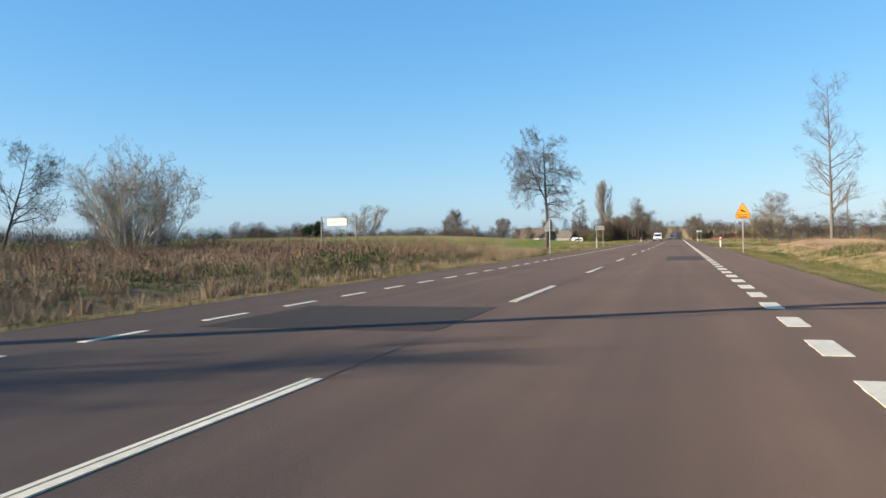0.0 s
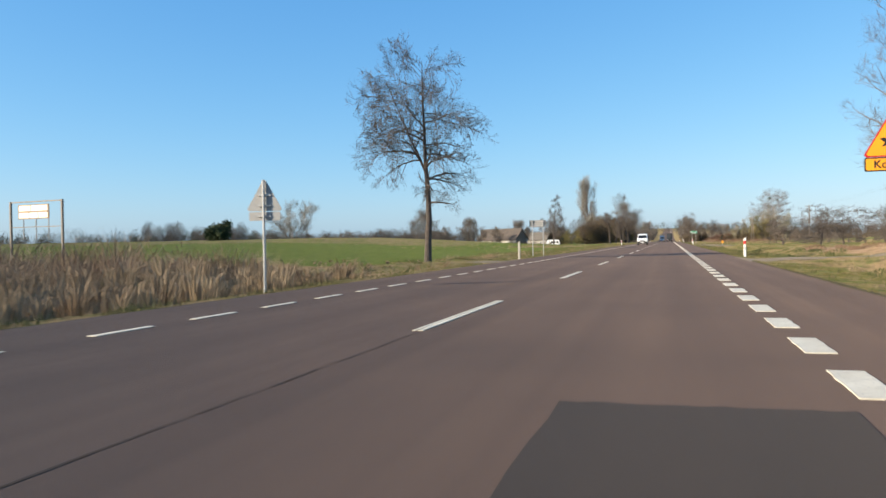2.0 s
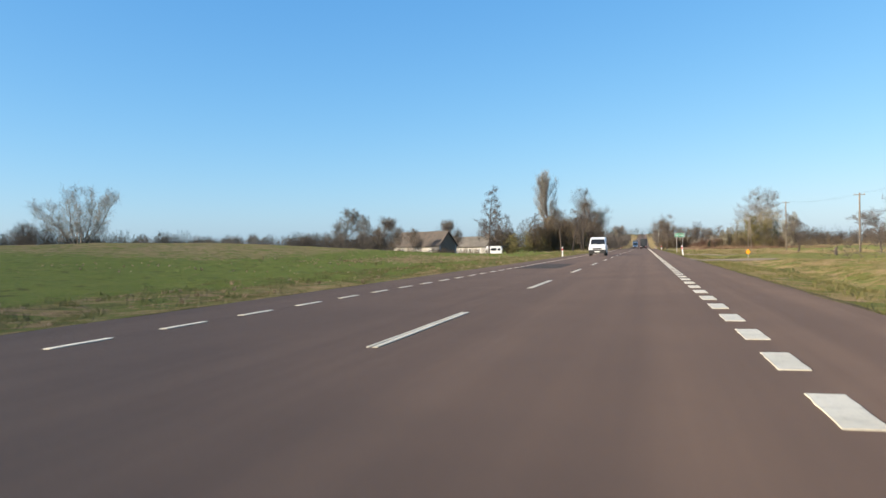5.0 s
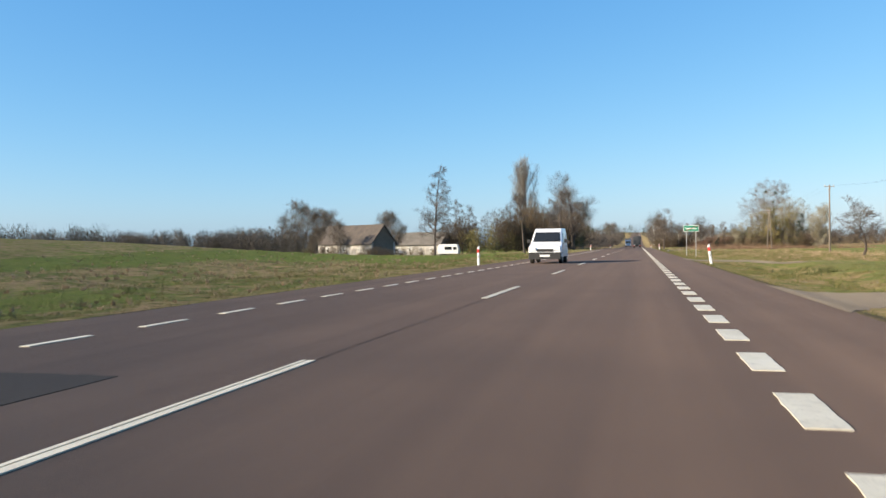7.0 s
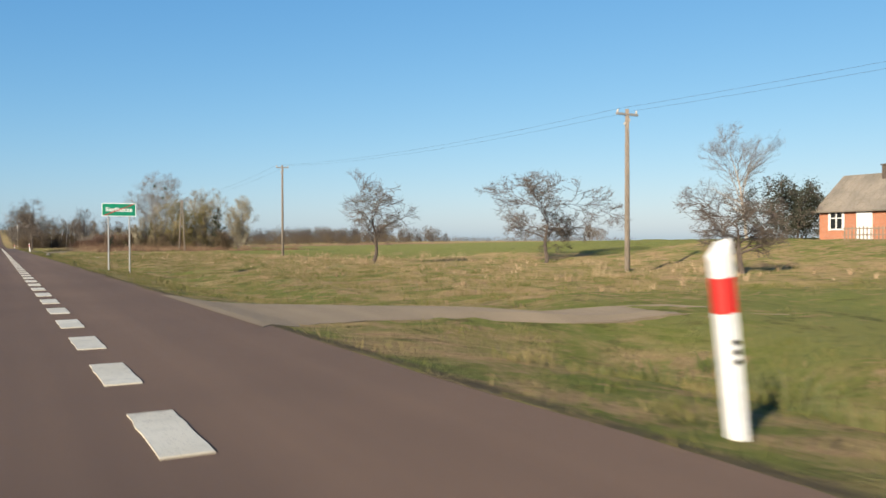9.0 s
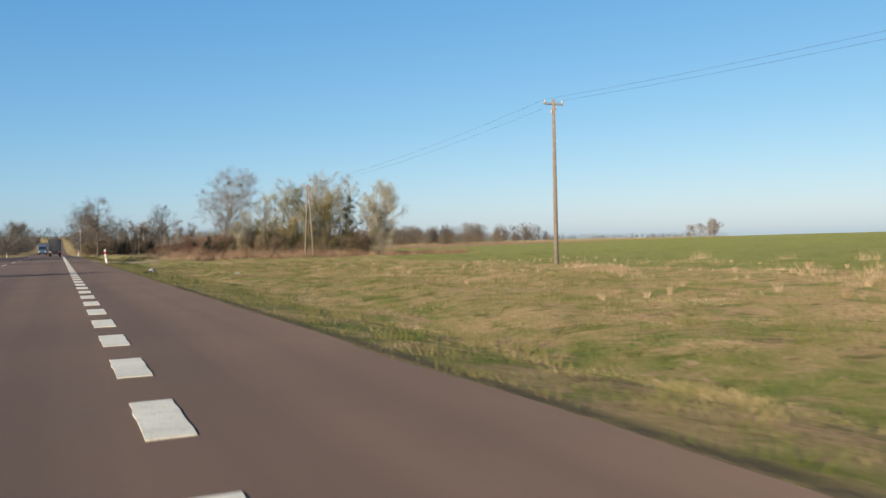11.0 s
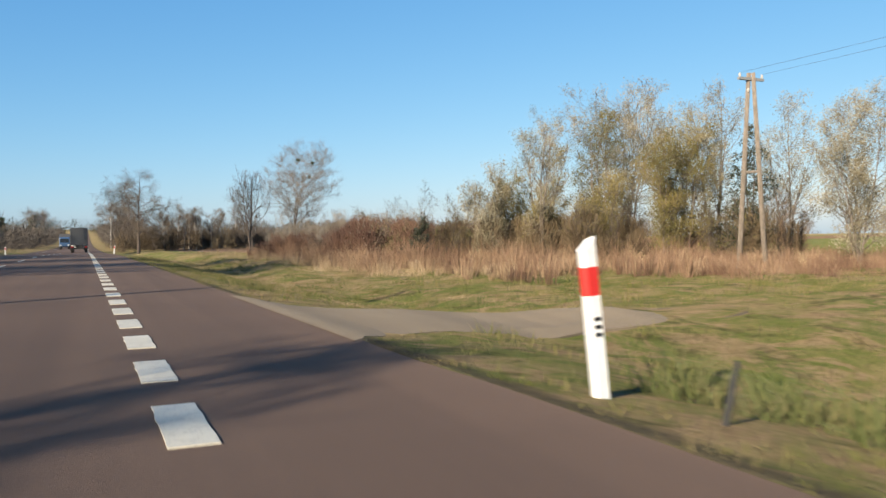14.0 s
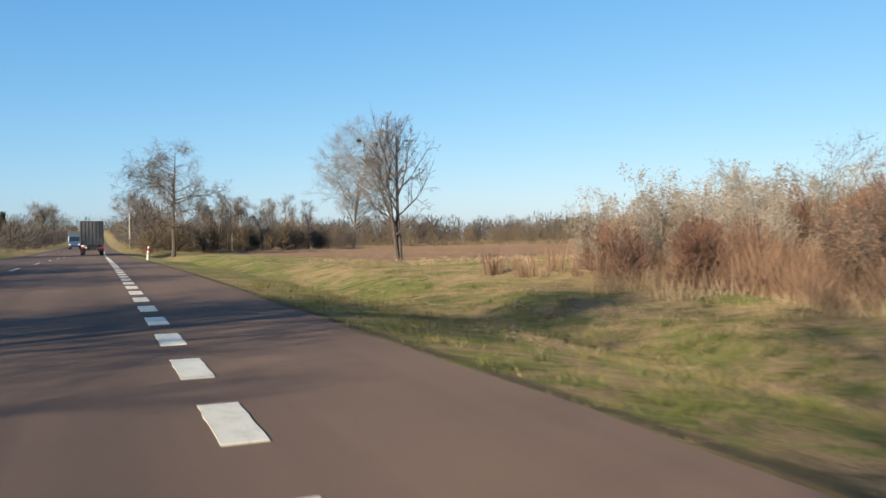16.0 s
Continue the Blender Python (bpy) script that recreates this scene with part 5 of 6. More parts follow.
# ---- roadside posts and signs ----
def delineator(x, y, red_front=True, turn=0.0, tilt=0.0, label="white plastic delineator post with a slanted top and red band", bars=True, white=WHITE):
    ob = thing("delineator_post", label, "road post", (x, y, height(x, y) - 0.02), turn, "delineator posts")
    ob.rotation_euler[1] = radians(tilt)
    w, d, h = 0.062, 0.05, 1.0
    body = Shape()
    ring = [(-w, -d * 0.3), (-w * 0.6, -d), (w * 0.6, -d), (w, -d * 0.3), (w * 0.6, d), (-w * 0.6, d)]
    n = len(ring)
    for z0, z1 in ((0.0, 0.68), (0.68, 0.86), (0.86, h)):
        k = len(body.v)
        body.v += [(a, b, z0) for a, b in ring] + [(a, b, z1 + (0.05 * a / w if z1 == h else 0)) for a, b in ring]
        for i in range(n):
            body.f.append((k + i, k + (i + 1) % n, k + n + (i + 1) % n, k + n + i))
            body.m.append(1 if z0 == 0.68 and red_front else 0)
        if z1 == h:
            body.f.append(tuple(k + n + i for i in range(n)))
            body.m.append(0)
    part("post", body, [white, RED], ob)
    if bars:
        for z in (0.42, 0.47, 0.52):
            part("marking_bar", Shape().box(-0.025, 0.025, -d - 0.003, -d + 0.002, z, z + 0.025), INK, ob, "small dark marking")
    return ob


for x, y, lean in ((4.24, 81.7, 0), (4.26, 176.88, -8), (4.22, 274.6, -6), (4.24, 370.0, 5)):
    delineator(x, y, tilt=lean)
delineator(-7.25, 80.9, False, label="grey weathered post with a slanted top on the verge", bars=False, white=CONCRETE)
for y in (175.9, 276.0, 376.0):
    delineator(-7.25, y)


def text_mesh(words, size, mat, thick=0.0015):
    cu = bpy.data.curves.new("lettering", "FONT")
    cu.body, cu.size, cu.extrude = words, size, thick
    cu.align_x, cu.align_y = "CENTER", "CENTER"
    cu.offset = size * 0.018
    cu.materials.append(mat)
    ob = new("lettering", cu)
    return ob


def rounded(w, h, r, n=4):
    pts = []
    for cx, cy, a0 in ((w / 2 - r, h / 2 - r, 0), (-w / 2 + r, h / 2 - r, 90), (-w / 2 + r, -h / 2 + r, 180), (w / 2 - r, -h / 2 + r, 270)):
        pts += [(cx + r * math.cos(radians(a0 + 90 * i / n)), cy + r * math.sin(radians(a0 + 90 * i / n))) for i in range(n + 1)]
    return pts


def triangle(side, r=0.045, n=4):
    R = side / math.sqrt(3)
    pts = []
    for k in range(3):
        a = 90 + 120 * k
        cx, cy = (R - 2 * r) * math.cos(radians(a)), (R - 2 * r) * math.sin(radians(a))
        pts += [(cx + r * math.cos(radians(a - 60 + 120 * i / n)), cy + r * math.sin(radians(a - 60 + 120 * i / n))) for i in range(n + 1)]
    return pts


def steel_post(parent, x, y, top, name="post", r=0.03):
    s = Shape().tube([(x, y, -0.1), (x, y, top)], [r, r], 10)
    return part(name, s, GALV, parent, smooth=False)


# warning triangle with an amber face and a plate below
warn = thing("warning_sign", "amber warning triangle with a plate on a grey steel post", "road sign", (4.25, 53.6, height(4.25, 53.6)))
steel_post(warn, 0, 0.06, 2.95)
face = Shape().prism([(a, b + 2.6) for a, b in triangle(0.88)], 1, 0.0, 0.02)
board = part("triangle_board", face, SIGN_RED, warn, "red-rimmed triangle")
part("amber_face", Shape().prism([(a, b + 2.6) for a, b in triangle(0.8, 0.035)], 1, -0.004, 0.004), SIGN_YELLOW, board, "amber face")
part("dark_symbol", Shape().prism([(-0.17, 2.66), (-0.1, 2.68), (0.17, 2.52), (0.2, 2.46), (0.12, 2.48), (-0.03, 2.55), (-0.14, 2.52), (-0.09, 2.59)], 1, -0.008, 0.0), INK, board, "plain dark slanting shape")
plate = part("plate", Shape().prism([(a, b + 2.22) for a, b in rounded(0.82, 0.24, 0.03)], 1, 0.0, 0.02), INK, warn, "amber plate with black letters")
part("plate_face", Shape().prism([(a, b + 2.22) for a, b in rounded(0.78, 0.2, 0.025)], 1, -0.004, 0.004), SIGN_YELLOW, plate)
word = text_mesh("Koniec", 0.19, INK)
word.parent, word.matrix_local = plate, pose(0, -0.006, 2.215, 90, 0, 0)

# back of a warning sign that faces the other way
back = thing("warning_sign", "grey back of a triangular warning sign on a steel post", "road sign", (-7.55, 53.3, height(-7.55, 53.3)), 8)
steel_post(back, 0, -0.05, 2.38)
part("triangle_board", Shape().prism([(a, b + 1.96) for a, b in triangle(0.8)], 1, 0.0, 0.02), SIGN_BACK, back, "plain grey sheet")
part("plate", Shape().prism([(a, b + 1.62) for a, b in rounded(0.68, 0.18, 0.03)], 1, 0.0, 0.02), SIGN_BACK, back)
for z in (1.62, 1.84, 2.06):
    part("bracket", Shape().box(-0.14, 0.14, -0.03, 0.0, z - 0.015, z + 0.015), GALV, back)

# grey back of a direction board on two posts
board_sign = thing("direction_sign", "grey back of a direction board on two steel posts", "road sign", (-7.97, 91.9, height(-7.97, 91.9)))
for x in (-0.36, 0.36):
    steel_post(board_sign, x, -0.05, 2.42)
sheet = part("board", Shape().prism([(a, b + 2.18) for a, b in rounded(1.12, 0.48, 0.04)], 1, 0.0, 0.025), SIGN_BACK, board_sign, "plain grey sheet")
for z in (2.02, 2.34):
    part("rail", Shape().box(-0.52, 0.52, -0.035, 0.0, z - 0.025, z + 0.025), GALV, sheet)
for x in (-0.55, 0.55):
    part("end_rib", Shape().box(x - 0.012, x + 0.012, -0.05, 0.03, 1.95, 2.41), INK, sheet)

# end-of-town board
town = thing("town_sign", "green town board with white lettering and red stroke on two posts", "road sign", (5.24, 208.2, height(5.24, 208.2)), -2)
for x in (-0.39, 0.39):
    steel_post(town, x, 0.06, 2.66)
zt = 2.48
tb = part("board", Shape().prism([(a, b + zt) for a, b in rounded(1.27, 0.52, 0.04)], 1, 0.0, 0.02), SIGN_WHITE, town, "white-rimmed board")
part("green_face", Shape().prism([(a, b + zt) for a, b in rounded(1.22, 0.47, 0.03)], 1, -0.004, 0.004), SIGN_GREEN, tb, "green face")
name_text = text_mesh("Siedliszcze", 0.235, SIGN_WHITE)
name_text.parent, name_text.matrix_local = tb, pose(0, -0.006, zt, 90, 0, 0)
part("red_stroke", Shape().prism([(-0.58, zt - 0.225), (-0.5, zt - 0.225), (0.58, zt + 0.225), (0.5, zt + 0.225)], 1, -0.011, -0.003), SIGN_RED, tb, "red diagonal stroke")

# small amber marker on a stake
mark = thing("marker_sign", "small amber diamond marker on a thin stake", "marker", (7.5, 154.3, height(7.5, 154.3)))
part("stake", Shape().tube([(0, 0.02, -0.1), (0, 0.02, 0.75)], [0.018, 0.018], 6), GALV, mark)
part("diamond", Shape().prism([(0, 0.55), (0.17, 0.75), (0, 0.95), (-0.17, 0.75)], 1, -0.01, 0.01), SIGN_YELLOW, mark, "amber diamond plate")

# advertising frame in the field
STEEL_DARK = plain("dark_steel", (0.13, 0.125, 0.12, 1), (0.08, 0.07, 0.06, 1), 0.6, 0.6)
PANEL_RIM = plain("brown_board", (0.22, 0.15, 0.09, 1), (0.15, 0.10, 0.06, 1), 0.7)
PANEL_CREAM = plain("cream_board", (0.80, 0.76, 0.62, 1), (0.70, 0.64, 0.50, 1), 0.5, bump=0.03)
bill = thing("billboard", "thin steel billboard frame with small cream panels in dry grass", "billboard", (-30.75, 72.15, height(-30.75, 72.15)), -10.7)
for x in (-1.98, 1.98):
    part("leg", Shape().box(x - 0.05, x + 0.05, -0.05, 0.05, -0.2, 3.4), STEEL_DARK, bill)
for z in (3.35,):
    part("beam", Shape().box(-1.93, 1.93, -0.03, 0.03, z - 0.03, z + 0.03), STEEL_DARK, bill)
panel = part("panel", Shape().box(-1.3, 1.05, -0.06, -0.02, 2.46, 3.2), PANEL_RIM, bill, "brown board edged round pale cells")
for z0, z1, edges in ((2.87, 3.15, (-1.25, -0.3, 1.0)), (2.51, 2.79, (-1.25, -0.45, 0.25, 1.0))):
    for a, b in zip(edges, edges[1:]):
        part("cell", Shape().box(a + 0.03, b - 0.03, -0.075, -0.055, z0, z1), PANEL_CREAM, panel, "pale cream cell")
part("beam", Shape().box(-1.93, 1.93, -0.02, 0.02, 2.03, 2.07), STEEL_DARK, bill)
for x in (-0.97, 0.0, 0.96):
    part("hanger", Shape().box(x - 0.016, x + 0.016, -0.018, 0.018, 1.4, 2.455), STEEL_DARK, bill)


# ---- power line ----
POLE_WHITE = plain("weathered_white", (0.30, 0.285, 0.265, 1), (0.20, 0.185, 0.16, 1), 0.9, scale=5.0)


def power_pole(x, y, top, frame_like=False, wood=POLE_WOOD):
    z0 = height(x, y)
    h = top - z0
    ob = thing("power_pole", "weathered A-shaped wooden power pole" if frame_like else "weathered power pole with a short crossarm", "power pole", (x, y, z0), 0, "power line")
    if frame_like:
        for s in (-1, 1):
            part("leg", Shape().tube([(s * 0.36, s * -0.33, -0.3), (s * 0.06, s * -0.05, h)], [0.1, 0.075], 10), wood, ob, smooth=True)
        part("brace", Shape().tube([(-0.2, 0.18, h * 0.5), (0.2, -0.18, h * 0.5)], [0.06, 0.06], 8), wood, ob)
    else:
        part("shaft", Shape().tube([(0, 0, -0.3), (0, 0, h * 0.5), (0, 0, h)], [0.125, 0.105, 0.085], 10), wood, ob, smooth=True)
    arm = part("crossarm", Shape().box(-0.62, 0.62, -0.05, 0.05, h - 0.28, h - 0.18), SIGN_BACK, ob)
    for a in (-0.55, 0.55):
        part("insulator", Shape().tube([(a, 0, h - 0.18), (a, 0, h - 0.1), (a, 0, h - 0.02)], [0.03, 0.05, 0.02], 8), INSULATOR, arm)
    for a, z in ((0.14, h - 0.55), (-0.14, h - 0.72)):
        part("insulator", Shape().tube([(a, 0, z), (a, 0, z + 0.08), (a, 0, z + 0.15)], [0.03, 0.05, 0.02], 8), INSULATOR, ob)
    return ob


POLES = [(33.0, 60.0, 8.0), (30.5, 107.0, 8.0), (28.4, 154.0, 7.6), (25.75, 201.5, 6.85), (25.2, 249.5, 8.4), (24.3, 293.3, 7.05)]
for x, y, top in POLES:
    power_pole(x, y, top, y > 290)


def wire(name, a, b, sag, label):
    cu = bpy.data.curves.new(name, "CURVE")
    cu.dimensions, cu.bevel_depth, cu.bevel_resolution = "3D", 0.0045, 1
    sp = cu.splines.new("POLY")
    n = 14
    sp.points.add(n)
    for i in range(n + 1):
        f = i / n
        p = Vector(a).lerp(Vector(b), f)
        sp.points[i].co = (p.x, p.y, p.z - sag * 4 * f * (1 - f), 1)
    cu.materials.append(WIRE)
    return tagged(new(name, cu), label, "power line")


for (x0, y0, z0), (x1, y1, z1) in zip(POLES, POLES[1:]):
    for off in (-0.55, 0.55):
        wire("power_wire", (x0 + off, y0, z0 - 0.02), (x1 + off, y1, z1 - 0.02), 0.5, "thin grey overhead wire sagging between poles")
lq = thing("telegraph_pole", "old dark wooden pole on the grassy verge", "power pole", (-12.5, 276.7, height(-12.5, 276.7)))
part("shaft", Shape().tube([(0, 0, -0.2), (0, 0, 9.6)], [0.14, 0.1], 9), BARK_DARK, lq, smooth=True)
wp = thing("telegraph_pole", "pale concrete pole by the road", "power pole", (7.6, 505.0, height(7.6, 505)))
part("shaft", Shape().tube([(0, 0, -0.2), (0, 0, 8.2)], [0.2, 0.13], 9), CONCRETE, wp, smooth=True)

# fallen pole on the verge
fallen = thing("fallen_pole", "dull white pole lying in grass with lumpy concrete foot", "pole", (0, 0, 0))
zf = lambda x, y, d: (x, y, height(x, y) + d)
part("shaft", Shape().tube([zf(4.76, 249.2, 0.12), zf(4.95, 252.0, 0.09), zf(5.16, 254.67, 0.06)], [0.03, 0.028, 0.024], 10), POLE_WHITE, fallen, smooth=True)
foot = Shape()
foot.tube([zf(4.68, 248.78, 0.09), zf(4.69, 248.83, 0.1), zf(4.74, 249.08, 0.12), zf(4.75, 249.12, 0.12)], [0.1, 0.13, 0.13, 0.09], 4)
foot.tube([zf(4.6, 248.92, 0.02), zf(4.63, 248.98, 0.06), zf(4.68, 249.05, 0.08)], [0.03, 0.06, 0.04], 7)
part("concrete_foot", foot, POLE_WHITE, fallen, "rough pale concrete foot")
# thin black tube from the foot towards the road
part("butt", Shape().tube([zf(4.22, 247.2, 0.02), zf(4.67, 248.76, 0.07)], [0.026, 0.034], 8), BLACK, fallen, "thin black tube running on past the foot", smooth=True)
scrap = thing("litter", "crumpled scrap of white plastic lying on the verge", "litter", (9.0, 252.8, height(9.0, 252.8)))
rnd = random.Random(5)
crumple = Shape()
crumple.tube([(-0.2, 0, 0.05), (-0.12, 0.03, 0.08), (0.0, 0.0, 0.1), (0.12, -0.02, 0.07), (0.2, 0.02, 0.05)], [0.02, 0.055, 0.06, 0.05, 0.015], 7)
crumple.v = [(x + rnd.uniform(-0.015, 0.015), y + rnd.uniform(-0.02, 0.02), z + rnd.uniform(-0.015, 0.015)) for x, y, z in crumple.v]
crumple.v = [(x * 0.7, y * 0.7, z * 0.6) for x, y, z in crumple.v]
part("sheet", crumple, POLE_WHITE, scrap)
stake = thing("stake", "short dark wooden stake leaning in the verge grass", "stake", (4.42, 273.75, height(4.42, 273.75)))
part("wood", Shape().tube([(0, 0, -0.05), (0.05, 0.0, 0.12), (0.085, 0.01, 0.24), (0.13, 0.02, 0.34)], [0.016, 0.022, 0.018, 0.012], 7), BLACK, stake)
for x, y, h, r in ((18.3, 179.2, 0.85, 0.17), (28.2, 180.0, 1.0, 0.13)):
    st = thing("tree_stump", "dark weathered stump standing in mown grass", "stump", (x, y, height(x, y)))
    part("wood", Shape().tube([(0, 0, -0.1), (0.02, 0, h * 0.3), (0.0, 0.03, h)], [r * 1.15, r * 0.85, r * 0.7], 10), BARK_DARK, st, smooth=True)

# ---- buildings ----
def brick_mat():
    n = Nodes("orange_brick", 0.9)
    p = n.pos()
    sw = n.add("SeparateXYZ")
    n.put(sw.inputs[0], p)
    join = n.add("CombineXYZ")
    n.put(join.inputs[0], n.math("ADD", sw.outputs[0], sw.outputs[1]))
    n.put(join.inputs[1], sw.outputs[2])
    b = n.add("TexBrick")
    n.put(b.inputs["Vector"], join.outputs[0])
    b.inputs["Scale"].default_value = 1.0
    b.inputs["Brick Width"].default_value, b.inputs["Row Height"].default_value, b.inputs["Mortar Size"].default_value = 0.26, 0.08, 0.008
    b.inputs["Color1"].default_value, b.inputs["Color2"].default_value, b.inputs["Mortar"].default_value = (0.45, 0.17, 0.08, 1), (0.36, 0.13, 0.065, 1), (0.38, 0.3, 0.24, 1)
    n.color(n.mix(n.math("MULTIPLY", n.noise(0.9), 0.4), b.outputs["Color"], (0.3, 0.13, 0.08, 1)))
    n.bump(b.outputs["Fac"], 0.3, -0.01)
    return n.mat


BRICK = brick_mat()


def roof_mat(name, a, b):
    n = Nodes(name, 0.9)
    c = n.mix(n.noise(0.8, 5), a, b)
    c = n.mix(n.math("MULTIPLY", n.noise(7, 4, low=0.5, high=0.7), 0.5), c, (0.09, 0.085, 0.05, 1))
    n.color(c)
    n.bump(n.noise(20, 3), 0.4, 0.02)
    return n.mat


ROOF = roof_mat("asbestos_roof", (0.215, 0.188, 0.155, 1), (0.150, 0.134, 0.112, 1))
ROOF_DARK = roof_mat("dark_roof", (0.13, 0.1, 0.08, 1), (0.085, 0.07, 0.06, 1))
PLASTER = plain("limewash", (0.58, 0.55, 0.50, 1), (0.15, 0.125, 0.10, 1), 0.9, scale=1.6, fine=5.0)
BOARDS = bark_mat("weathered_boards", (0.16, 0.125, 0.09, 1), (0.26, 0.21, 0.16, 1))
GLASS_DARK = Nodes("window_glass", 0.08)
GLASS_DARK.color((0.02, 0.023, 0.026, 1))
GLASS_DARK.bsdf.inputs["Specular IOR Level"].default_value = 0.3
GLASS_DARK = GLASS_DARK.mat


def roof_slabs(ob, w, d, eaves, ridge, over, mat, sheets=14):
    """Two slopes over a w by d plan whose ridge runs along y; each slope is laid with corrugated sheets."""
    for s in (-1, 1):
        run = w / 2 + over
        drop = (ridge - eaves) * run / (w / 2)
        slope = part("roof_slope", Shape().prism([(0, ridge - 0.02), (s * run, ridge - drop - 0.02), (s * run, ridge - drop + 0.05), (0, ridge + 0.06)], 1, -d / 2 - over, d / 2 + over), mat, ob)
        step = (d + 2 * over) / sheets
        course = Shape().prism([(0, ridge + 0.062), (s * run, ridge - drop + 0.052), (s * run, ridge - drop + 0.075), (0, ridge + 0.09)], 1, 0, step * 0.93)
        me = course.data("roof_sheet", mat)
        for k in range(sheets):
            sh = new("roof_sheet", me)
            sh.parent = slope
            sh.location = (0, -d / 2 - over + step * k, 0)


def window(ob, x, y, z, w, h, axis=0, out=-1):
    """A white framed window in the face that looks along an axis."""
    def slab(a0, a1, z0, z1, near, far):
        lo, hi = sorted((near * out, far * out))
        return Shape().box(x + lo, x + hi, y + a0, y + a1, z0, z1) if axis == 0 else Shape().box(x + a0, x + a1, y + lo, y + hi, z0, z1)
    win = part("window", slab(-w / 2, w / 2, z, z + h, -0.02, 0.02), GLASS_DARK, ob)
    for a0, a1, z0, z1 in ((-w / 2 - 0.12, -w / 2 + 0.05, z - 0.1, z + h + 0.1), (w / 2 - 0.05, w / 2 + 0.12, z - 0.1, z + h + 0.1), (-w / 2, w / 2, z - 0.07, z + 0.03), (-w / 2, w / 2, z + h - 0.03, z + h + 0.07), (-0.04, 0.04, z + 0.03, z + h - 0.03), (-w / 2 + 0.05, -0.04, z + h * 0.62, z + h * 0.68), (0.04, w / 2 - 0.05, z + h * 0.62, z + h * 0.68)):
        part("window_frame", slab(a0, a1, z0, z1, 0.0, 0.05), WHITE, win)


def cottage(at, w, d, wall, eaves, ridge, walls, roof, name, label):
    """Walls round a w by d plan, ridge along y, gables at both ends."""
    ob = thing(name, label, "house", at)
    t = 0.3
    part("wall", Shape().box(-w / 2, -w / 2 + t, -d / 2, d / 2, -0.4, eaves), walls, ob)
    part("wall", Shape().box(w / 2 - t, w / 2, -d / 2, d / 2, -0.4, eaves), walls, ob)
    for s in (-1, 1):
        y0, y1 = sorted((s * d / 2, s * (d / 2 - t)))
        part("wall", Shape().box(-w / 2 + t, w / 2 - t, y0, y1, -0.4, eaves), walls, ob)
        part("gable", Shape().prism([(-w / 2, eaves + 0.003), (w / 2, eaves + 0.003), (0, ridge - 0.05)], 1, y0 + 0.02, y1 - 0.02), BOARDS if walls is BRICK else walls, ob)
    roof_slabs(ob, w, d, eaves, ridge, 0.3, roof)
    return ob


house = cottage((54.5, 206.4, 0.95), 6.2, 7.8, BRICK, 2.15, 4.55, BRICK, ROOF, "cottage", "small orange brick cottage with a grey patched roof")
for y in (-2.2, 2.6):
    window(house, -3.1, y, 0.75, 0.95, 1.15, 0, -1)
for x in (-1.2, 1.3):
    window(house, x, -3.9, 0.75, 0.8, 1.1, 1, -1)
for x0, x1, z0, z1 in ((-0.07, 0.07, 2.2, 4.4), (-2.9, 2.9, 2.16, 2.3), (-1.55, 1.55, 3.2, 3.32), (-1.5, -1.38, 2.3, 3.2), (1.38, 1.5, 2.3, 3.2)):
    part("gable_beam", Shape().box(x0, x1, -3.91 - (0.01 if x1 - x0 < 1 else 0), -3.875, z0, z1), BARK_DARK, house, "dark timber beam")
door = part("door", Shape().box(-3.16, -3.05, 0.0, 1.1, 0.0, 1.95), WHITE, house, "white door")
for z in (0.3, 1.1):
    part("door_panel", Shape().box(-3.19, -3.15, 0.2, 0.9, z, z + 0.6), WHITE, door)
chim = part("chimney", Shape().box(-0.6, 0.05, 0.3, 0.95, 3.6, 5.1, bevel=0.02), BARK_DARK, house, "sooty brick chimney")
part("chimney_cap", Shape().box(-0.66, 0.11, 0.24, 1.01, 5.1, 5.2), BARK_DARK, chim)
mast = thing("mast", "thin pole with a crossarm behind the cottage", "pole", (60.1, 208.7, height(60.1, 208.7)))
part("shaft", Shape().tube([(0, 0, -0.1), (0, 0, 7.7)], [0.07, 0.05], 8), BARK_DARK, mast)
part("crossarm", Shape().box(-0.3, 0.3, -0.03, 0.03, 7.3, 7.38), BARK_DARK, mast)

house2 = cottage((59.4, 187.5, 1.0), 8.0, 9.0, PLASTER, 2.2, 4.5, PLASTER, ROOF_DARK, "cottage", "whitewashed house with a dark roof beyond fruit trees")
window(house2, -4.0, 1.0, 0.8, 0.9, 1.1, 0, -1)
window(house2, -4.0, -2.4, 0.8, 0.9, 1.1, 0, -1)

# picket fence in front of the cottage
fence = thing("picket_fence", "low weathered wooden picket fence before the cottage", "fence", (48.2, 200.2, height(48.2, 202.4)))
pk = Shape().prism([(-0.04, 0), (0.04, 0), (0.04, 0.85), (0, 0.95), (-0.04, 0.85)], 0, -0.012, 0.012).data("picket", BOARDS)
for k in range(25):
    ob = new("picket", pk)
    ob.parent = fence
    ob.location = (random.uniform(-0.01, 0.01), k * 0.25, height(48.2, 200.2 + k * 0.25) - height(48.2, 202.4) + random.uniform(-0.06, 0.02))
for z in (0.25, 0.65):
    part("rail", Shape().box(0.014, 0.06, -0.1, 6.15, z, z + 0.07), BOARDS, fence)

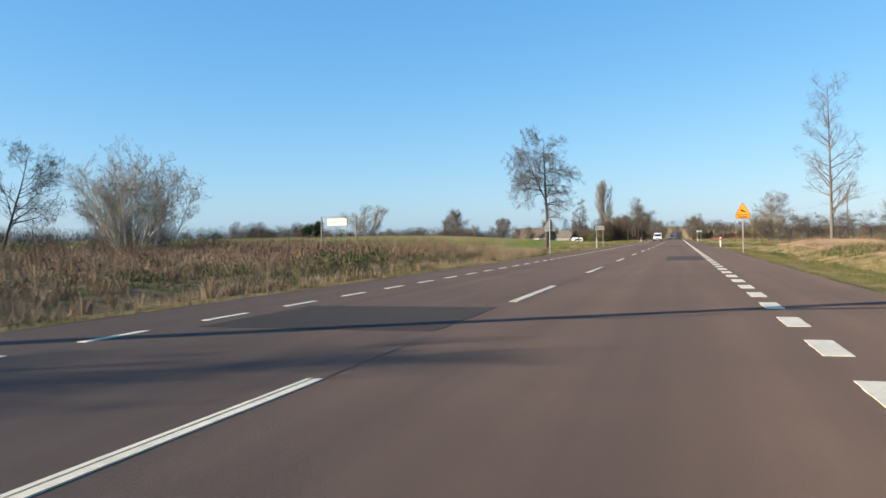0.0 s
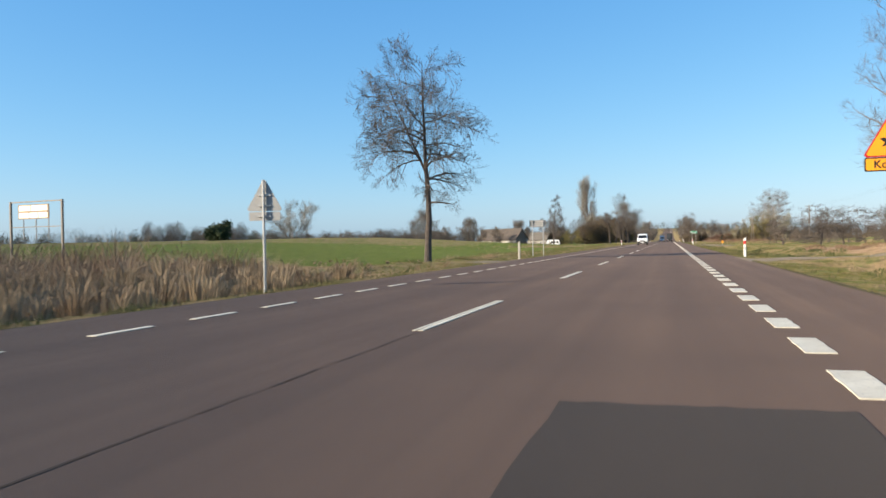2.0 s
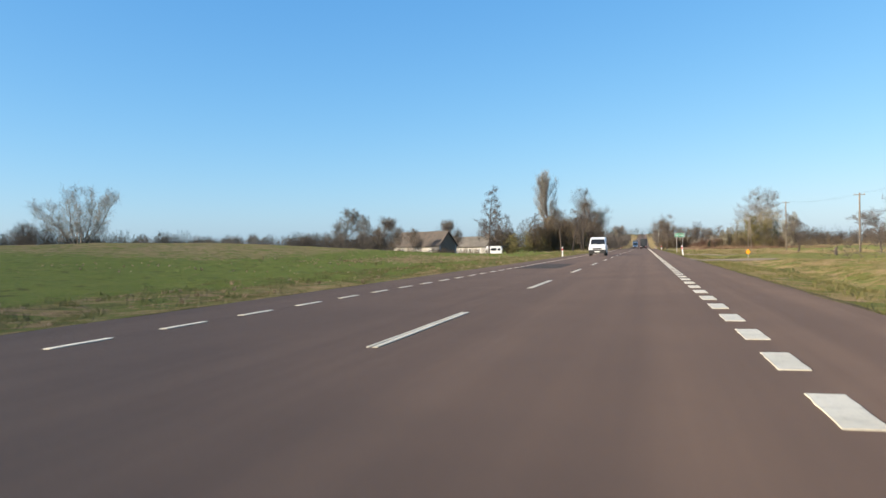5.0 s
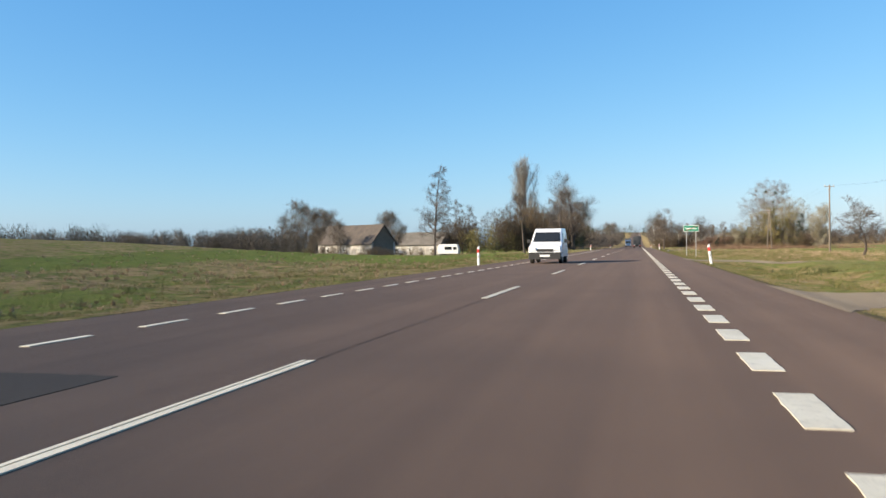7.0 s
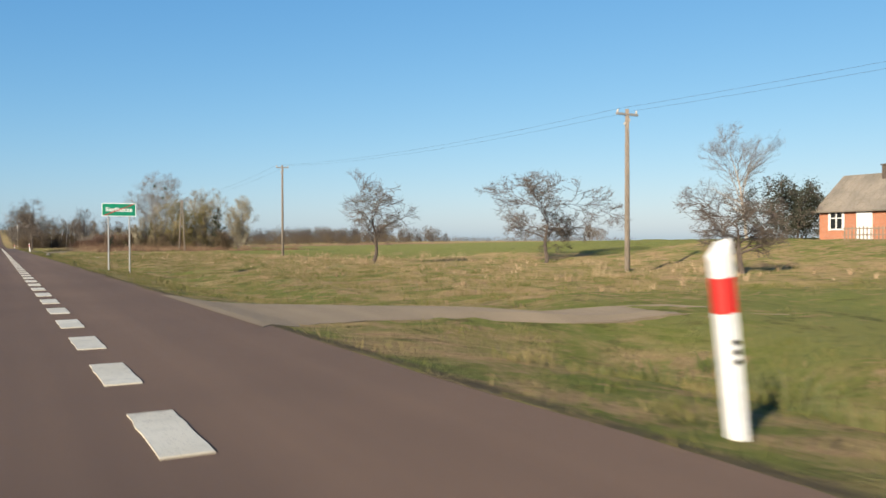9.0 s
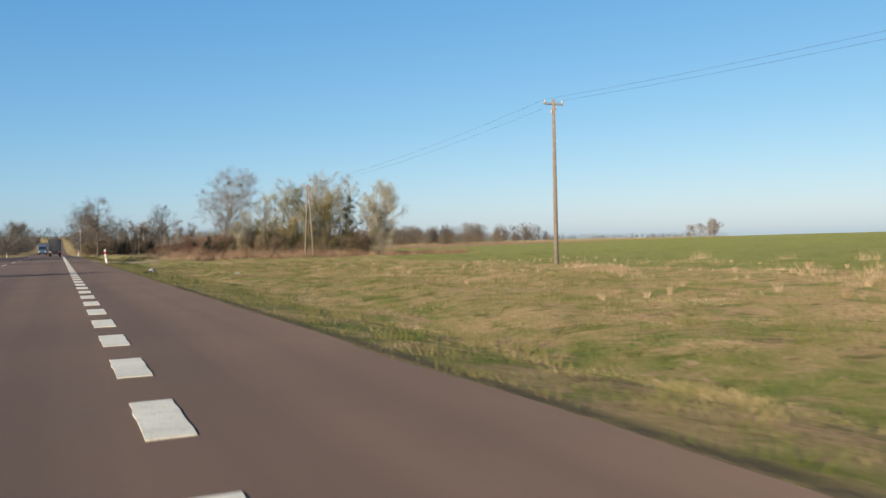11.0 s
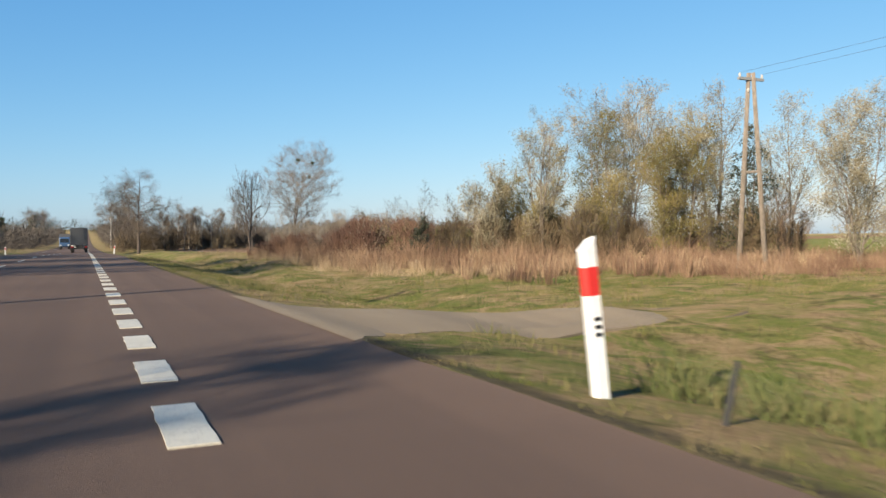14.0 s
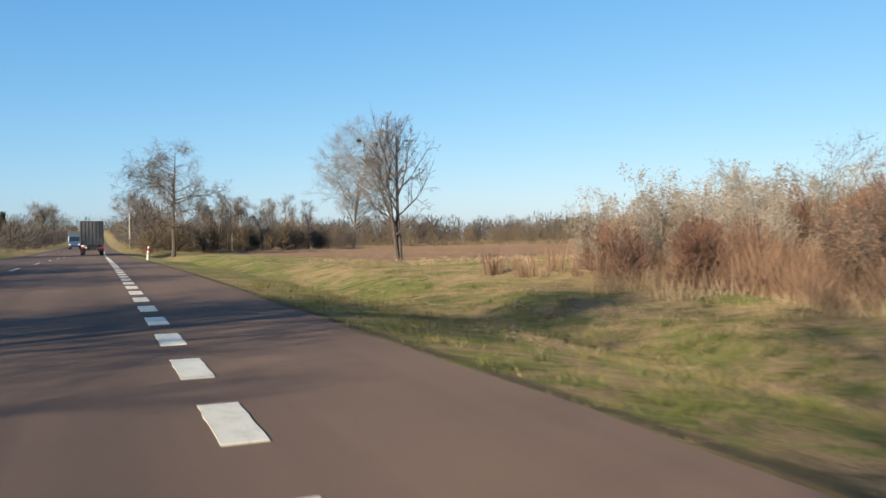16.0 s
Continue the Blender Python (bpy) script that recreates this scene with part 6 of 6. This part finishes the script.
# farm on the far side
def farm_block(name, label, a, b, depth, wall_h, ridge_h, walls, roof, windows):
    """A long low building whose front runs from a to b in plan, gabled at its ends."""
    a, b = Vector(a), Vector(b)
    length, ang = (b - a).length, math.atan2(b.y - a.y, b.x - a.x)
    mid = (a + b) / 2
    z0 = height(mid.x, mid.y)
    ob = thing(name, label, "farm building", (mid.x - math.sin(ang) * depth / 2, mid.y + math.cos(ang) * depth / 2, z0), math.degrees(ang) - 90)
    w, d, t = depth, length, 0.35
    for s in (-1, 1):
        x0, x1 = sorted((s * w / 2, s * (w / 2 - t)))
        part("wall", Shape().box(x0, x1, -d / 2, d / 2, -0.5, wall_h), walls, ob)
        y0, y1 = sorted((s * d / 2, s * (d / 2 - t)))
        part("wall", Shape().box(-w / 2 + t, w / 2 - t, y0, y1, -0.5, wall_h), BOARDS, ob, "weathered board wall")
        part("gable", Shape().prism([(-w / 2, wall_h + 0.003), (w / 2, wall_h + 0.003), (0, ridge_h - 0.05)], 1, y0 + 0.02, y1 - 0.02), BOARDS, ob)
    roof_slabs(ob, w, d, wall_h, ridge_h, 0.35, roof, 16)
    for k in range(windows):
        y = -d / 2 + d * (k + 0.7) / (windows + 0.4)
        window(ob, w / 2, y, wall_h * 0.42, 0.6, 0.7, 0, 1)
    return ob


farm_block("barn", "long whitewashed barn with a dark sagging roof", (-52.5, 263.5), (-40.4, 256.2), 5.0, 2.6, 5.4, PLASTER, ROOF_DARK, 3)
farm_block("shed", "low white farm shed with a grey roof", (-46.5, 286.5), (-36.2, 284.0), 6.0, 2.4, 4.6, PLASTER, ROOF, 4)
farm_block("farmhouse", "small pale house far beyond the crop", (-104.0, 384.0), (-96.5, 382.0), 7, 3.2, 7.0, PLASTER, ROOF_DARK, 2)


# ---- vehicles ----
def paint_car(name, col):
    n = Nodes(name, 0.3)
    n.color(n.mix(n.noise(2), col, tuple(c * 0.9 for c in col[:3]) + (1,)))
    n.bsdf.inputs["Coat Weight"].default_value = 0.5
    return n.mat


CAR_WHITE = paint_car("white_car_paint", (0.8, 0.8, 0.79, 1))
CAR_BLUE = paint_car("blue_lorry_paint", (0.045, 0.095, 0.19, 1))
TARP = plain("grey_tarpaulin", (0.075, 0.077, 0.08, 1), (0.055, 0.057, 0.06, 1), 0.55, scale=1.5)
LAMP_RED = plain("red_lamp", (0.5, 0.02, 0.02, 1), None, 0.25, bump=0)
LAMP_CLEAR = plain("clear_lamp", (0.75, 0.75, 0.72, 1), None, 0.15, bump=0)


def wheel(parent, x, y, r, w):
    tyre = part("wheel", Shape().tube([(x - w / 2, y, r), (x - w / 2 + 0.02, y, r), (x + w / 2 - 0.02, y, r), (x + w / 2, y, r)], [r * 0.9, r, r, r * 0.9], 20), BLACK, parent)
    part("rim", Shape().tube([(x - w / 2 - 0.01, y, r), (x + w / 2 + 0.01, y, r)], [r * 0.55, r * 0.55], 16), GALV, tyre)


def van(at, turn):
    """A small panel van; it looks along its own -y."""
    ob = thing("panel_van", "small white panel van with black bumper on the road", "van", at, turn)
    prof = [(-2.0, 0.32), (-2.02, 0.62), (-1.9, 0.86), (-1.15, 1.06), (-0.5, 1.62), (-0.15, 1.8), (1.9, 1.84), (2.02, 1.6), (2.04, 0.35)]
    s, n = Shape(), len(prof)
    rings = []
    for f, inset in ((-1, 0.0), (-0.93, 0.05), (0.93, 0.05), (1, 0.0)):
        k = len(s.v)
        for y, z in prof:
            tuck = 0.14 * max(0, (z - 0.95) / 0.9)
            half = 0.85 - tuck
            zz = z + (0.035 if inset and z > 1.5 else 0)
            yy = y - (0.05 if inset and y < -0.4 else 0)
            s.v.append((half * f, yy, zz))
        rings.append(k)
    for a, b in zip(rings, rings[1:]):
        for i in range(n):
            s.f.append((a + i, a + (i + 1) % n, b + (i + 1) % n, b + i))
            s.m.append(0)
    s.f += [tuple(rings[0] + i for i in range(n)), tuple(rings[-1] + i for i in range(n))[::-1]]
    s.m += [0, 0]
    body = part("body", s, CAR_WHITE, ob, smooth=False, bevel=0.03)
    part("windscreen", Shape().poly([(-0.72, -1.17, 1.125), (0.72, -1.17, 1.125), (0.64, -0.605, 1.635), (-0.64, -0.605, 1.635)]), GLASS_DARK, body)
    for sx in (-0.3, 0.3):
        part("wiper", Shape().tube([(sx, -1.185, 1.14), (sx + 0.35, -1.02, 1.29)], [0.012, 0.008], 5), BLACK, body)
    for sx in (-1, 1):
        part("side_window", Shape().poly([(sx * 0.848, -0.95, 1.08), (sx * 0.848, 0.05, 1.08), (sx * 0.775, 0.0, 1.58), (sx * 0.775, -0.45, 1.58)]), GLASS_DARK, body)
        part("headlamp", Shape().prism([(sx * 0.78, 0.66), (sx * 0.45, 0.68), (sx * 0.5, 0.84), (sx * 0.76, 0.9)], 1, -2.1, -1.9), LAMP_CLEAR, ob)
        mirror = Shape().box(sx * 0.98 - 0.1, sx * 0.98 + 0.1, -0.86, -0.76, 1.08, 1.26, bevel=0.02)
        part("mirror", mirror, BLACK, ob)
        for y in (-1.3, 1.25):
            wheel(ob, sx * 0.74, y, 0.31, 0.19)
    part("bumper", Shape().box(-0.84, 0.84, -2.14, -1.93, 0.24, 0.58, bevel=0.05), BLACK, ob, "black plastic bumper")
    part("grille", Shape().box(-0.42, 0.42, -2.1, -1.96, 0.62, 0.76), BLACK, ob)
    part("number_plate", Shape().box(-0.26, 0.26, -2.16, -2.14, 0.36, 0.46), SIGN_WHITE, ob)
    return ob


van((-3.9, 178.6, 0.0), 0)


def lorry(at, cab, box, label, turn=0.0, rear=True):
    """A rigid lorry with a covered body; it looks along its own +y."""
    ob = thing("lorry", label, "lorry", at, turn)
    body = part("cargo_box", Shape().box(-1.25, 1.25, -3.8, 2.4, 1.15, 3.9, bevel=0.04), box, ob, "ribbed tarpaulin body")
    for k in range(7):
        x = -1.1 + k * 0.37
        part("door_rib", Shape().box(x - 0.03, x + 0.03, -3.86, -3.8, 1.2, 3.85), box, body)
    part("tail_beam", Shape().box(-1.2, 1.2, -3.85, -3.7, 0.55, 0.75), BLACK, ob, "dark tail beam")
    for sx in (-1, 1):
        part("tail_lamp", Shape().box(sx * 0.95 - 0.2, sx * 0.95 + 0.2, -3.9, -3.84, 0.78, 0.95), LAMP_RED, ob)
        part("mud_flap", Shape().box(sx * 0.95 - 0.28, sx * 0.95 + 0.28, -3.45, -3.42, 0.3, 0.9), BLACK, ob)
        for y in (-2.6, 3.6):
            wheel(ob, sx * 1.0, y, 0.5, 0.4)
    part("frame", Shape().box(-0.5, 0.5, -3.7, 4.4, 0.75, 1.15), BLACK, ob)
    c = part("cab", Shape().prism([(2.6, 0.7), (4.75, 0.7), (4.85, 1.5), (4.6, 2.9), (4.3, 3.1), (2.6, 3.1)], 0, -1.2, 1.2), cab, ob, bevel=0.06)
    part("windscreen", Shape().poly([(-1.05, 4.86, 1.7), (1.05, 4.86, 1.7), (0.95, 4.66, 2.7), (-0.95, 4.66, 2.7)]), GLASS_DARK, c)
    for sx in (-1, 1):
        part("headlamp", Shape().box(sx * 0.9 - 0.2, sx * 0.9 + 0.2, 4.8, 4.9, 0.9, 1.15), LAMP_CLEAR, ob)
    return ob


lorry((0.35, 412.0, float(road_z(412))), CAR_WHITE, TARP, "grey covered lorry with red tail lamps on the road")
lorry((-3.6, 500.0, float(road_z(500))), CAR_BLUE, TARP, "blue lorry with a grey box on the far road", 180)

# caravan and car in the farmyard
cv = thing("caravan", "white caravan with a dark window beside the shed", "caravan", (-33.2, 279.0, height(-33.2, 279.0)), 4)
shell = part("shell", Shape().prism([(-1.9, 0.45), (1.9, 0.45), (2.0, 1.4), (1.7, 2.2), (-1.6, 2.25), (-2.0, 1.5)], 1, -1.0, 1.0), CAR_WHITE, cv, bevel=0.08)
part("window", Shape().box(-0.6, 0.7, -1.03, -0.98, 1.2, 1.75), GLASS_DARK, shell)
part("window", Shape().box(1.0, 1.6, -1.03, -0.98, 1.2, 1.7), GLASS_DARK, shell)
for y in (-0.85, 0.85):
    part("wheel", Shape().tube([(0, y - 0.08, 0.3), (0, y + 0.08, 0.3)], [0.3, 0.3], 14), BLACK, cv)
car = thing("parked_car", "white parked car in the farmyard", "car", (-43.0, 277.0, height(-43.0, 277)), 8)
cb = part("body", Shape().prism([(-2.1, 0.35), (2.1, 0.35), (2.12, 0.75), (1.2, 0.9), (0.65, 1.42), (-1.0, 1.42), (-1.7, 0.95), (-2.1, 0.85)], 1, -0.82, 0.82), CAR_WHITE, car, bevel=0.06)
part("side_window", Shape().prism([(0.95, 0.93), (0.58, 1.34), (-0.92, 1.34), (-1.4, 0.96)], 1, -0.835, -0.81), GLASS_DARK, cb)
for x in (-1.3, 1.3):
    for y in (-0.75, 0.75):
        part("wheel", Shape().tube([(x, y - 0.1, 0.31), (x, y + 0.1, 0.31)], [0.31, 0.31], 16), BLACK, car)
